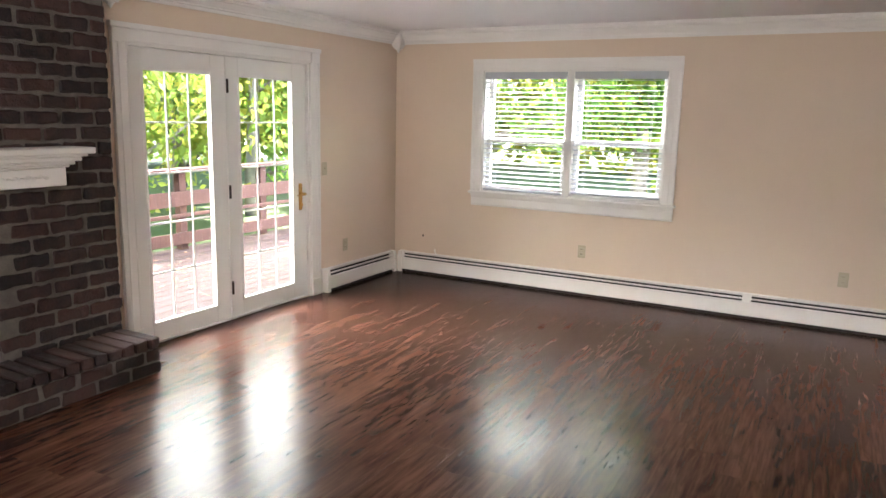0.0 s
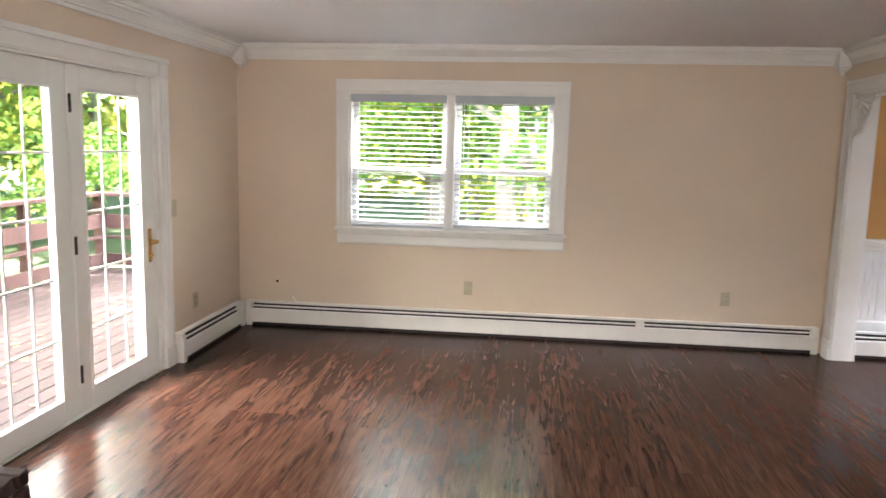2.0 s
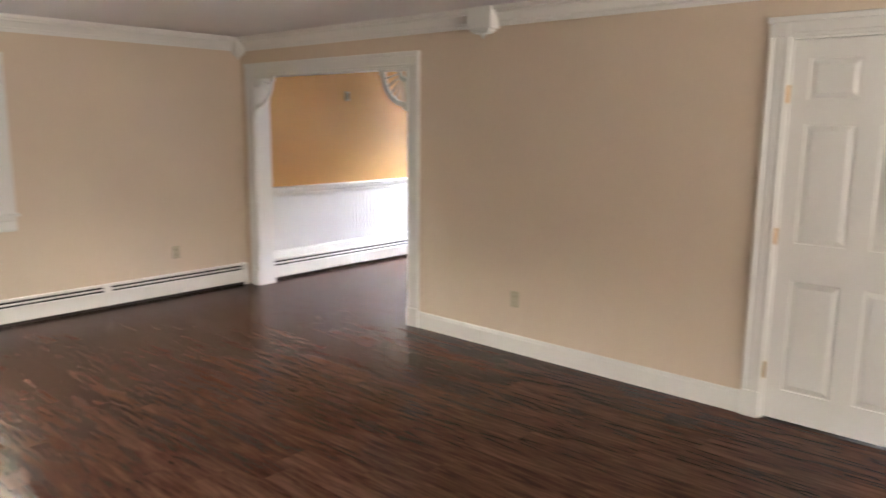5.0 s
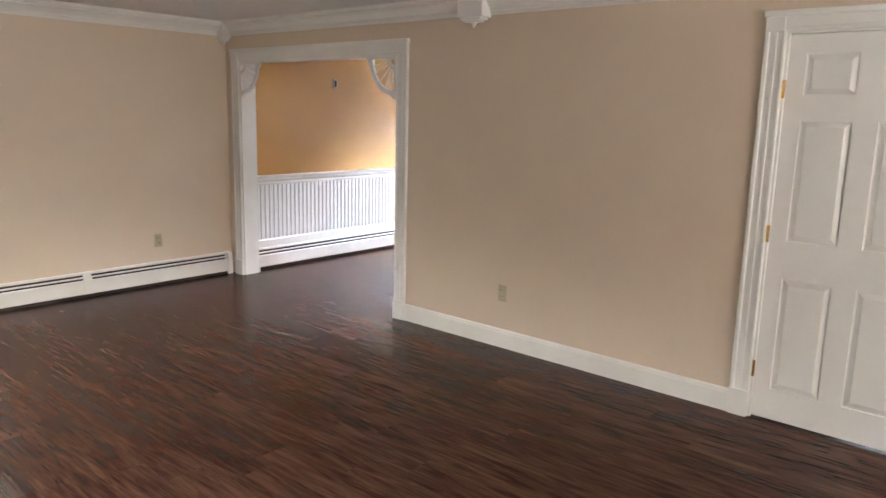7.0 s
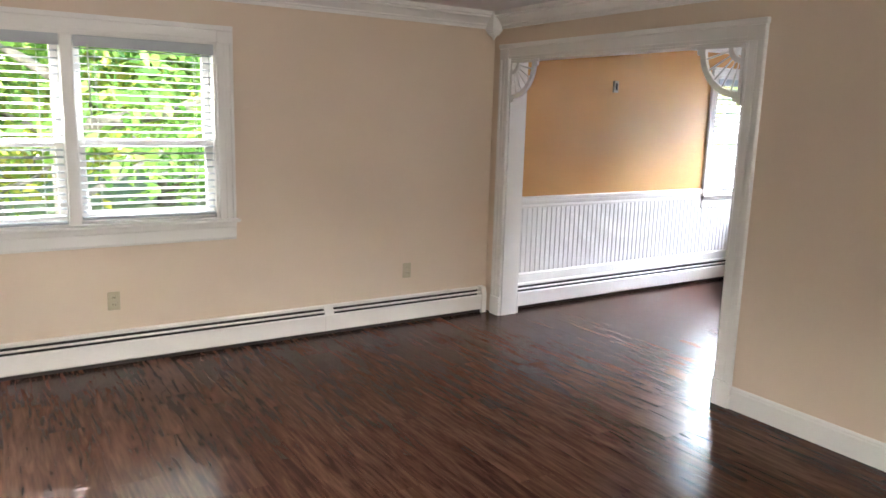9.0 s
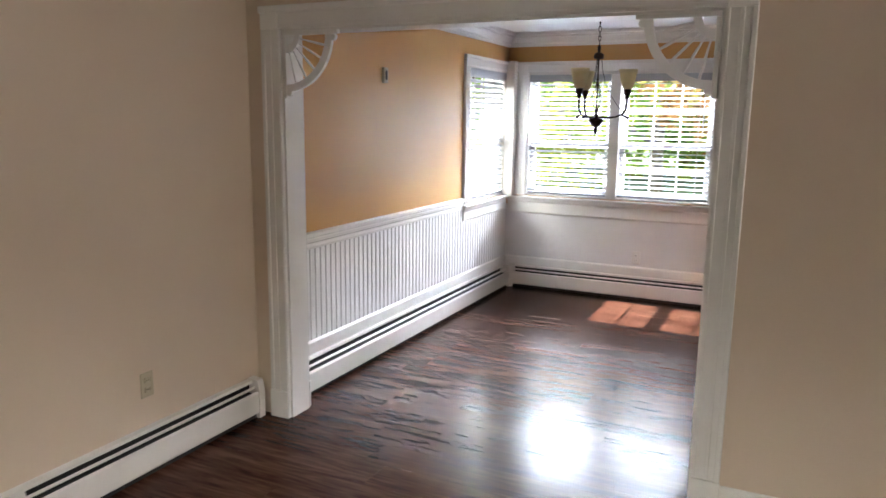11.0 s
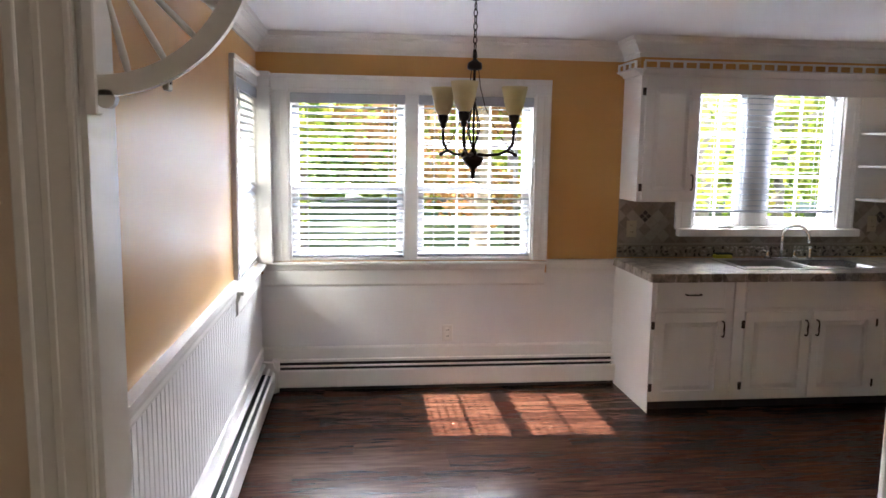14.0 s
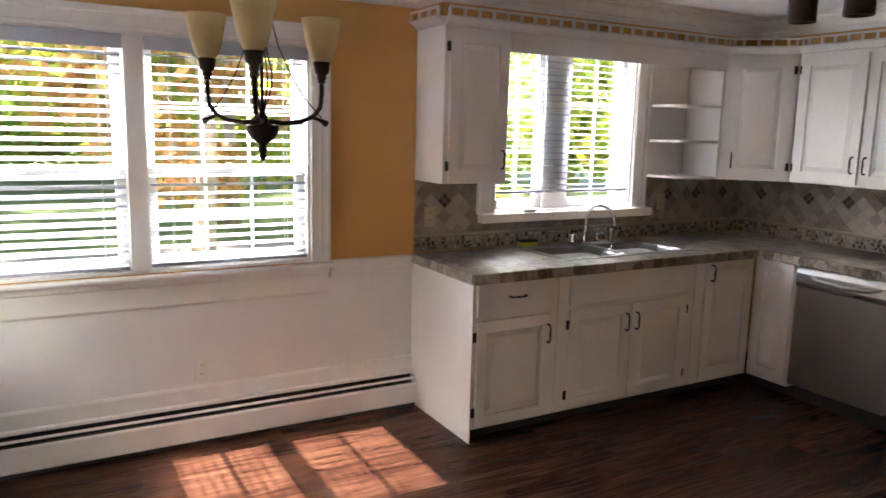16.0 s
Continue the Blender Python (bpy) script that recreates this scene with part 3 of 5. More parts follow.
# ---- blinds ----
def blind(name, face, u0, u1, ztop, zbot, o, tilt, label, pitch=0.043, depth=0.048, valance=0.06):
    t = thing(name, face.at((u0 + u1) / 2, o, zbot), label, "blind", "window blinds")
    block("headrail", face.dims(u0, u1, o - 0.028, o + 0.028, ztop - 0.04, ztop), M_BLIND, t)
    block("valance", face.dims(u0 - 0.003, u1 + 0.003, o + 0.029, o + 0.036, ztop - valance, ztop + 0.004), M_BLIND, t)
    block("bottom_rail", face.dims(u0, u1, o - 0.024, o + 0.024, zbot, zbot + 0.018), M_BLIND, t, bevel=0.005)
    bm = bmesh.new()
    c, s = math.cos(radians(tilt)), math.sin(radians(tilt))
    h = depth / 2
    prof = [(-h, -0.0012), (0, 0.0028), (h, -0.0012), (h, 0.0012), (0, 0.0052), (-h, 0.0012)]
    L = u1 - u0 - 0.01
    rows = []
    for u in (-L / 2, L / 2):
        row = []
        for a, b in prof:
            oo, zz = a * c - b * s, a * s + b * c
            row.append(bm.verts.new((u, face.way * oo, zz) if face.along == "x" else (face.way * oo, u, zz)))
        rows.append(row)
    for i in range(6):
        bm.faces.new((rows[0][i], rows[0][(i + 1) % 6], rows[1][(i + 1) % 6], rows[1][i]))
    bm.faces.new(rows[0])
    bm.faces.new(rows[1][::-1])
    bmesh.ops.recalc_face_normals(bm, faces=bm.faces)
    me = bpy.data.meshes.new("slat")
    bm.to_mesh(me)
    bm.free()
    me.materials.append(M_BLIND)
    z = zbot + 0.018 + pitch * 0.7
    while z < ztop - 0.045:
        ob = link_mesh("slat", me, t)
        ob.matrix_basis = Matrix.Translation(face.at((u0 + u1) / 2, o, z))
        z += pitch
    for k in (0.14, 0.86):
        u = u0 + (u1 - u0) * k
        bm = bmesh.new()
        for oo in (-0.026, 0.026):
            tube(bm, [face.at(u, o + oo, zbot + 0.01), face.at(u, o + oo, ztop - 0.04)], 0.0012, 4)
        part("ladder_cord", bm, M_CORD, t)
    bm = bmesh.new()
    tube(bm, [face.at(u0 + 0.07, o + 0.04, ztop - 0.05), face.at(u0 + 0.072, o + 0.042, ztop - 0.52)], 0.004, 6)
    part("tilt_wand", bm, M_CORD, t)
    return t


blind("window_blind", NORTH, -2.757, -1.972, 1.968, 0.885, -0.02, -10, "white horizontal slat blind, lowered with slats open")
blind("window_blind", NORTH, -1.893, -1.108, 1.968, 0.905, -0.02, -8, "white horizontal slat blind, lowered with slats open")
blind("window_blind", DEAST, 5.068, 5.842, 1.983, 0.91, -0.02, -10, "white horizontal slat blind, lowered with slats open")
blind("window_blind", DEAST, 5.938, 6.682, 1.983, 0.905, -0.02, -20, "white horizontal slat blind, lowered with slats tilted")
blind("window_blind", DNORTH, 3.733, 4.542, 1.998, 0.91, -0.02, -40, "white horizontal slat blind, slats tilted towards the sun")
blind("window_blind", DEAST, 2.816, 3.884, 2.112, 1.215, -0.03, 2, "white horizontal slat blind, lowered partly over the sink window", pitch=0.04)


# ---- french doors ----
d1 = tagged(new("door_1"), "white french door pair with gridded glass panes", "french door", kind="structure")
casing(d1, WEST, W_FD[0], W_FD[1], 0.0, W_FD[3], 0.118, 0.012)
lining(d1, WEST, *W_FD, 0.2, sill=False)
block("threshold", WEST.dims(3.94, 5.685, -0.2, -0.015, 0.0, 0.014), M_TRIM, d1, "white painted threshold")
def french_leaf(u0, u1, g0, g1, z0=0.016, z1=1.958, gz0=0.14, gz1=1.825, o=-0.045):
    leaf = blocks("door_leaf", [WEST.dims(u0, g0, o - 0.022, o + 0.022, z0, z1), WEST.dims(g1, u1, o - 0.022, o + 0.022, z0, z1),
                                WEST.dims(g0, g1, o - 0.022, o + 0.022, z0, gz0), WEST.dims(g0, g1, o - 0.022, o + 0.022, gz1, z1)], M_TRIM, d1, bevel=0.002)
    bead = [WEST.dims(g0 - 0.012, g0 + 0.008, o + 0.022, o + 0.03, gz0 - 0.012, gz1 + 0.012), WEST.dims(g1 - 0.008, g1 + 0.012, o + 0.022, o + 0.03, gz0 - 0.012, gz1 + 0.012),
            WEST.dims(g0 + 0.008, g1 - 0.008, o + 0.022, o + 0.03, gz0 - 0.012, gz0 + 0.008), WEST.dims(g0 + 0.008, g1 - 0.008, o + 0.022, o + 0.03, gz1 - 0.008, gz1 + 0.012)]
    blocks("glazing_bead", bead, M_TRIM, leaf, bevel=0.003)
    pane(leaf, WEST, g0, g1, gz0, gz1, o)
    for i in (1, 2):
        u = g0 + (g1 - g0) * i / 3
        block("muntin", WEST.dims(u - 0.006, u + 0.006, o + 0.003, o + 0.014, gz0, gz1), M_TRIM, leaf, bevel=0.002)
    for j in range(1, 5):
        z = gz0 + (gz1 - gz0) * j / 5
        block("muntin", WEST.dims(g0, g1, o + 0.0025, o + 0.0135, z - 0.006, z + 0.006), M_TRIM, leaf, bevel=0.002)
    return leaf
french_leaf(3.945, 4.775, 4.05, 4.632)
leaf2 = french_leaf(4.782, 5.68, 4.903, 5.508)
block("astragal", WEST.dims(4.768, 4.79, -0.022, -0.012, 0.025, 1.955), M_TRIM, d1)
for z in (0.25, 0.98, 1.75):
    bm = bmesh.new()
    tube(bm, [WEST.at(4.779, -0.008, z - 0.05), WEST.at(4.779, -0.008, z + 0.05)], 0.009, 8)
    part("hinge", bm, M_BRONZE, d1, "dark hinge knuckle")
bm = bmesh.new()
box(bm, *WEST.dims(5.575, 5.62, -0.024, -0.016, 0.76, 0.985), 0.004)
tube(bm, [WEST.at(5.597, -0.018, 0.90), WEST.at(5.597, 0.035, 0.90), WEST.at(5.57, 0.045, 0.90), WEST.at(5.49, 0.042, 0.895)], [0.012, 0.012, 0.011, 0.007], 8)
lathe(bm, [(0.016, 0), (0.012, 0.02), (0.0, 0.024)], WEST.at(5.597, -0.01, 0.80), 10)
part("door_handle", bm, M_BRASS, leaf2, "brass lever handle with a long plate")

# ---- closet door ----
d2 = tagged(new("door_2"), "closed white six-panel door with a brass lever", "door", kind="structure")
casing(d2, EAST, W_CD[0], W_CD[1], 0.0, W_CD[3], 0.10, 0.012)
lining(d2, EAST, *W_CD, 0.15, sill=False)
def panel_door(parent, face, u0, u1, z0, z1, o, panels, stile, material, thick=0.035, name="door_leaf"):
    """A stile-and-rail door with raised panels (u0, u1, z0, z1); o: its front."""
    bm = wall_mesh(face.along, u0, u1, face.plane + face.way * (o - thick), face.plane + face.way * o, z0, z1, panels)
    leaf = part(name, bm, material, parent)
    for a, b, c, d in panels:
        bm = bmesh.new()
        rings = []
        for inset, oo in ((0.0, -0.0135), (0.008, -0.0135), (0.012, -0.011), (0.034, -0.0015), (0.038, -0.0015)):
            rings.append([bm.verts.new(face.at(u, o + oo, z)) for u, z in ((a + inset, c + inset), (b - inset, c + inset), (b - inset, d - inset), (a + inset, d - inset))])
        rings.insert(0, [bm.verts.new(face.at(u, o - thick + 0.004, z)) for u, z in ((a, c), (b, c), (b, d), (a, d))])
        for r, s in zip(rings, rings[1:]):
            for k in range(4):
                bm.faces.new((r[k], r[(k + 1) % 4], s[(k + 1) % 4], s[k]))
        bm.faces.new(rings[-1])
        bm.faces.new(rings[0][::-1])
        part("panel", bm, material, leaf)
    return leaf
six = [(a, b, c, d) for a, b in ((1.405, 1.625), (1.735, 1.975)) for c, d in ((0.18, 0.79), (0.99, 1.61), (1.73, 1.935))]
leaf3 = panel_door(d2, EAST, 1.282, 2.06, 0.012, 2.028, -0.012, six, 0.1, M_TRIM)
for z in (0.28, 1.02, 1.76):
    bm = bmesh.new()
    tube(bm, [EAST.at(2.066, 0.002, z - 0.045), EAST.at(2.066, 0.002, z + 0.045)], 0.008, 8)
    part("hinge", bm, M_BRASS, d2, "brass hinge knuckle")
bm = bmesh.new()
tube(bm, [EAST.at(1.345, -0.012, 0.92), EAST.at(1.345, -0.004, 0.92)], 0.033, 14)
tube(bm, [EAST.at(1.345, -0.006, 0.92), EAST.at(1.345, 0.045, 0.92), EAST.at(1.365, 0.055, 0.918), EAST.at(1.46, 0.05, 0.905)], [0.012, 0.012, 0.012, 0.007], 8)
part("door_handle", bm, M_BRASS, leaf3, "brass lever handle")

# ---- cased opening with fan brackets ----
op = tagged(new("opening_1"), "white cased opening between living and dining room", "cased opening", kind="structure")
for f in (EAST,):
    casing(op, f, W_OP[0], W_OP[1], 0.0, W_OP[3], 0.11, 0.008)
casing(op, DWEST, W_OP[0], W_OP[1], 0.0, W_OP[3], 0.06, 0.0)
lining(op, EAST, *W_OP, 0.15, sill=False, t=0.012)

def fan_bracket(u, s, ztop):
    """A quarter-fan spandrel in the opening's corner; s: the way it reaches along the wall."""
    t = thing("fan_bracket", (1.08, u, ztop - 0.3), "white fretwork fan bracket with turned spokes in the opening corner", "bracket", "fan brackets")
    x0, x1 = 1.069, 1.091
    def arc(name, r0, r1, a0=0, a1=90, steps=18, wave=0.0):
        bm = bmesh.new()
        rings = []
        for k in range(steps + 1):
            a = radians(a0 + (a1 - a0) * k / steps)
            ring = [bm.verts.new((x, u + s * (0.018 + r * math.cos(a)), ztop - 0.018 - r * math.sin(a))) for x, r in ((x0, r0), (x1, r0), (x1, r1), (x0, r1))]
            rings.append(ring)
        for p, q in zip(rings, rings[1:]):
            for k in range(4):
                bm.faces.new((p[k], p[(k + 1) % 4], q[(k + 1) % 4], q[k]))
        bm.faces.new(rings[0])
        bm.faces.new(rings[-1][::-1])
        part(name, bm, M_TRIM, t)
    arc("inner_arc", 0.055, 0.085)
    arc("outer_arc", 0.235, 0.27)
    y0, y1 = sorted((u, u + s * 0.32))
    block("top_bar", (x0 - 0.003, x1 + 0.003, y0, y1, ztop - 0.02, ztop), M_TRIM, t)
    y0, y1 = sorted((u, u + s * 0.022))
    block("side_bar", (x0 - 0.003, x1 + 0.003, y0, y1, ztop - 0.32, ztop - 0.02), M_TRIM, t)
    for cy, cz in ((0.292, 0.034), (0.034, 0.292)):
        bm = bmesh.new()
        bmesh.ops.create_cone(bm, cap_ends=True, segments=10, radius1=0.017, radius2=0.017, depth=0.022, matrix=Matrix.Translation((1.08, u + s * cy, ztop - cz)) @ Matrix.Rotation(radians(90), 4, "Y"))
        part("scroll_tip", bm, M_TRIM, t)
    for a in (13, 29, 45, 61, 77):
        c, d = math.cos(radians(a)), math.sin(radians(a))
        bm = bmesh.new()
        tube(bm, [(1.08, u + s * (0.018 + r * c), ztop - 0.018 - r * d) for r in (0.08, 0.1, 0.16, 0.21, 0.24)], [0.005, 0.0035, 0.006, 0.0065, 0.005], 6)
        part("spoke", bm, M_TRIM, t, smooth=True)
fan_bracket(W_OP[0] + 0.012, 1, W_OP[3] - 0.012)
fan_bracket(W_OP[1] - 0.012, -1, W_OP[3] - 0.012)

# ---- beadboard wainscot and chair rails ----
wain = tagged(new("trim_wainscot"), "white beadboard wainscot with a moulded chair rail", "wainscot", kind="structure")
RAIL = [(0.0, 0.85), (0.012, 0.85), (0.016, 0.865), (0.016, 0.885), (0.024, 0.892), (0.028, 0.91), (0.028, 0.92), (0.038, 0.925), (0.038, 0.945), (0.0, 0.95)]
def rail(face, a, b, dz, m0=0, m1=0):
    bm = bmesh.new()
    profile_run(bm, [(o, z + dz) for o, z in RAIL], face.along, a, b, face.plane, face.way, m0, m1)
    part("chair_rail", bm, M_TRIM, wain)
rail(DNORTH, 1.26, 3.605, -0.015)
rail(DEAST, 4.44, 4.94, -0.065)
KICK = [(0.008, 0.20), (0.02, 0.20), (0.02, 0.275), (0.014, 0.285), (0.008, 0.29)]
for f, a, b in ((DNORTH, 1.26, 4.65), (DEAST, 4.44, 6.89)):
    bm = bmesh.new()
    profile_run(bm, KICK, f.along, a, b, f.plane, f.way)
    part("kick_rail", bm, M_TRIM, wain)

# ---- outlets, switches, small wall fittings ----
def wall_plate(face, u, z, kind, material, label, category, o=0.0, gangs=1):
    t = thing("wall_" + kind, face.at(u, o, z - 0.057), label, category, "wall plates")
    wide = 0.059 if gangs == 2 else 0.036
    block("plate", face.dims(u - wide, u + wide, o, o + 0.006, z - 0.058, z + 0.058), material, t, bevel=0.003)
    if kind == "outlet":
        for dz in (-0.022, 0.022):
            s = block("socket", face.dims(u - 0.017, u + 0.017, o + 0.006, o + 0.009, z + dz - 0.014, z + dz + 0.014), material, t, bevel=0.004)
            blocks("slot", [face.dims(u - 0.008, u - 0.005, o + 0.0092, o + 0.0098, z + dz - 0.004, z + dz + 0.006), face.dims(u + 0.005, u + 0.008, o + 0.0092, o + 0.0098, z + dz - 0.004, z + dz + 0.006)], M_DARK, s)
    else:
        for k in ((-0.023, 0.023) if gangs == 2 else (0.0,)):
            bm = bmesh.new()
            box(bm, *face.dims(u + k - 0.005, u + k + 0.005, o + 0.004, o + 0.018, z - 0.004, z + 0.012), 0.002)
            part("toggle", bm, material, t)
wall_plate(NORTH, -1.752, 0.395, "outlet", M_PLATE, "ivory duplex outlet on the beige wall", "outlet")
wall_plate(NORTH, 0.325, 0.40, "outlet", M_PLATE, "ivory duplex outlet on the beige wall", "outlet")
wall_plate(WEST, 6.20, 0.38, "outlet", M_PLATE, "ivory duplex outlet beside the french doors", "outlet")
wall_plate(WEST, 5.896, 1.094, "switch", M_PLATE, "ivory toggle switch beside the french doors", "switch")
wall_plate(EAST, 3.765, 0.385, "outlet", M_PLATE, "ivory duplex outlet above the baseboard", "outlet")
wall_plate(DEAST, 5.63, 0.37, "outlet", M_PLATEW, "white duplex outlet on the white wainscot", "outlet", 0.009)
wall_plate(Face("x", 4.495, 1), 1.735, 1.13, "switch", M_PLATEW, "white double toggle switch on the beadboard partition", "switch", 0.01, 2)
chime = thing("thermostat", (2.338, 6.90, 1.815), "small ivory wall thermostat with a dark window on the orange wall", "thermostat")
block("body", DNORTH.dims(2.31, 2.366, 0.0, 0.02, 1.815, 1.915), M_PLATE, chime, bevel=0.004)
block("scale_window", DNORTH.dims(2.327, 2.35, 0.020, 0.0225, 1.835, 1.895), M_BRONZE, chime, "dark scale window", bevel=0.001)
stub = thing("cable_stub", (-3.32, 7.06, 0.2), "small white cable clip and stub above the heater", "cable")
bm = bmesh.new()
tube(bm, [NORTH.at(-3.26, 0.0, 0.25), NORTH.at(-3.25, 0.03, 0.25), NORTH.at(-3.235, 0.05, 0.235), NORTH.at(-3.21, 0.05, 0.215), NORTH.at(-3.20, 0.045, 0.208)], 0.006, 6)
part("cable", bm, M_PLATEW, stub)
bm = bmesh.new()
tube(bm, [NORTH.at(-3.40, 0.0005, 0.38), NORTH.at(-3.40, 0.002, 0.38)], 0.011, 10)
hole = part("cable_hole", bm, M_DARK)
tagged(hole, "small dark hole drilled in the beige wall", "hole")

# ---- baseboard heaters ----
def heater(face, u0, u1, label, cap0=True, cap1=True, joints=(), deep=1.0):
    t = thing("baseboard_heater", face.at((u0 + u1) / 2, 0.03, 0), label, "heater", "baseboard heaters")
    a, b = u0 + (0.045 if cap0 else 0), u1 - (0.045 if cap1 else 0)
    def run(name, prof, c, d, material, text=""):
        bm = bmesh.new()
        profile_run(bm, [(o * deep, z) for o, z in prof], face.along, c, d, face.plane, face.way)
        part(name, bm, material, t, text)
    run("back_plate", [(0.0, 0.02), (0.003, 0.02), (0.003, 0.186), (0.026, 0.186), (0.030, 0.190), (0.028, 0.203), (0.0, 0.208)], a, b, M_HEAT)
    run("front_panel", [(0.060, 0.034), (0.066, 0.028), (0.070, 0.034), (0.070, 0.140), (0.064, 0.150), (0.060, 0.148), (0.066, 0.138), (0.066, 0.036)], a, b, M_HEAT)
    # solid near-black fillers paint the shade inside and under the heater
    run("slot_shadow", [(0.007, 0.034), (0.058, 0.034), (0.058, 0.115), (0.03, 0.13), (0.007, 0.13)], a, b, M_GAPFILL, "near-black filler painting the shade behind the slot")
    run("slot_back", [(0.0035, 0.13), (0.007, 0.13), (0.007, 0.184), (0.0035, 0.184)], a, b, M_GAPFILL, "near-black strip painting the shade at the back of the slot")
    run("damper", [(0.039, 0.166), (0.047, 0.160), (0.051, 0.166), (0.043, 0.174)], a, b, M_HEAT)
    run("floor_gap", [(0.0, 0.0), (0.05, 0.0), (0.05, 0.033), (0.0, 0.033)], a, b, M_GAPFILL, "near-black filler painting the shade under the heater")
    for on, c, d in ((cap0, u0, a), (cap1, b, u1)):
        if on:
            run("end_cap", [(0.0, 0.0), (0.074, 0.0), (0.076, 0.15), (0.062, 0.207), (0.0, 0.212)], c, d, M_HEAT)
    for u in joints:
        run("joint_cover", [(0.066, 0.03), (0.073, 0.03), (0.073, 0.142), (0.064, 0.158), (0.035, 0.205), (0.025, 0.205), (0.055, 0.15)], u - 0.035, u + 0.035, M_HEAT)
heater(NORTH, -3.655, 1.04, "long cream enamel baseboard heater under the window", joints=(-0.34,))
heater(WEST, 5.845, 6.99, "short cream enamel baseboard heater beside the french doors")
heater(DNORTH, 1.25, 4.575, "long white enamel baseboard heater under the wainscot", cap0=False, deep=1.45)
heater(DEAST, 4.445, 6.82, "white enamel baseboard heater under the dining window", cap0=False, deep=1.45)

# ---- kitchen ----
def bar_pull(parent, face, u, z, o, upright=True, half=0.048):
    bm = bmesh.new()
    def q(k, out):
        return face.at(u, out, z + k) if upright else face.at(u + k, out, z)
    tube(bm, [q(-half, o), q(-half, o + 0.02), q(-half * 0.6, o + 0.03), q(0, o + 0.026), q(half * 0.6, o + 0.03), q(half, o + 0.02), q(half, o)], [0.006, 0.005, 0.0045, 0.006, 0.0045, 0.005, 0.006], 6)
    part("handle", bm, M_BRONZE, parent, "dark bronze pull", smooth=True)


def cab_hinges(parent, face, u, zs, o):
    for z in zs:
        bm = bmesh.new()
        box(bm, *face.dims(u - 0.012, u + 0.012, o, o + 0.006, z - 0.025, z + 0.025), 0.002)
        tube(bm, [face.at(u, o + 0.006, z - 0.025), face.at(u, o + 0.006, z + 0.025)], 0.005, 6)
        part("hinge", bm, M_BRONZE, parent, "dark bronze hinge")


def cab_door(parent, face, u0, u1, z0, z1, o, pull=None, pull_z=None, hinge=None):
    leaf = panel_door(parent, face, u0, u1, z0, z1, o, [(u0 + 0.058, u1 - 0.058, z0 + 0.058, z1 - 0.058)], 0.06, M_CAB, 0.019, "door")
    if pull is not None:
        bar_pull(leaf, face, pull, pull_z, o)
    if hinge is not None:
        cab_hinges(parent, face, hinge, (z0 + 0.08, z1 - 0.08), o - 0.012)
    return leaf


KF = Face("y", 3.985, -1)      # front of the sink run's cabinets
KS = Face("x", 2.32, 1)        # front of the south run's cabinets
TOE, CT = 0.07, 0.855

def base_cabinet(face, u0, u1, depth, label):
    t = thing("base_cabinet", face.at((u0 + u1) / 2, -depth / 2, 0), label, "cabinet", "base cabinets")
    block("body", face.dims(u0, u1, -depth, 0.0, TOE, CT), M_CAB, t, bevel=0.002)
    # toe kick panel takes the same near-black as the heater gaps
    block("toe_kick", face.dims(u0, u1, -depth, -0.06, 0.0, TOE), M_GAPFILL, t, "dark toe kick", bevel=0)
    return t

c1 = base_cabinet(KF, 3.90, 4.437, 0.655, "white base cabinet with one drawer over one raised-panel door")
blocks("drawer", [KF.dims(3.965, 4.42, 0.0, 0.019, 0.668, 0.842)], M_CAB, c1, bevel=0.006)
bar_pull(c1, KF, 4.18, 0.762, 0.019, False)
cab_door(c1, KF, 3.95, 4.415, 0.085, 0.645, 0.019, 3.977, 0.54, 4.427)
block("side_panel", (3.975, 4.65, 4.437, 4.443, 0.0, CT), M_CAB, c1, "smooth white end panel", bevel=0.001)
c2 = base_cabinet(KF, 2.86, 3.895, 0.655, "white sink base cabinet with false drawer front and two raised-panel doors")
blocks("false_front", [KF.dims(2.92, 3.83, 0.0, 0.019, 0.668, 0.842)], M_CAB, c2, bevel=0.006)
cab_door(c2, KF, 3.39, 3.822, 0.085, 0.645, 0.019, 3.418, 0.54, 3.832)
cab_door(c2, KF, 2.935, 3.37, 0.085, 0.645, 0.019, 3.342, 0.54, 2.925)
c3 = base_cabinet(KF, 2.33, 2.855, 0.655, "white corner base cabinet with a tall raised-panel door")
cab_door(c3, KF, 2.365, 2.78, 0.10, 0.842, 0.019, 2.74, 0.77)
c4 = base_cabinet(KS, 3.685, 3.98, 0.60, "white corner base cabinet with a narrow raised-panel door")
cab_door(c4, KS, 3.70, 3.955, 0.10, 0.842, 0.019)
c5 = base_cabinet(KS, 2.50, 3.06, 0.60, "white base cabinet beside the dishwasher")
cab_door(c5, KS, 2.52, 3.04, 0.10, 0.655, 0.019, 2.56, 0.575)
blocks("drawer", [KS.dims(2.52, 3.04, 0.0, 0.019, 0.668, 0.842)], M_CAB, c5, bevel=0.006)

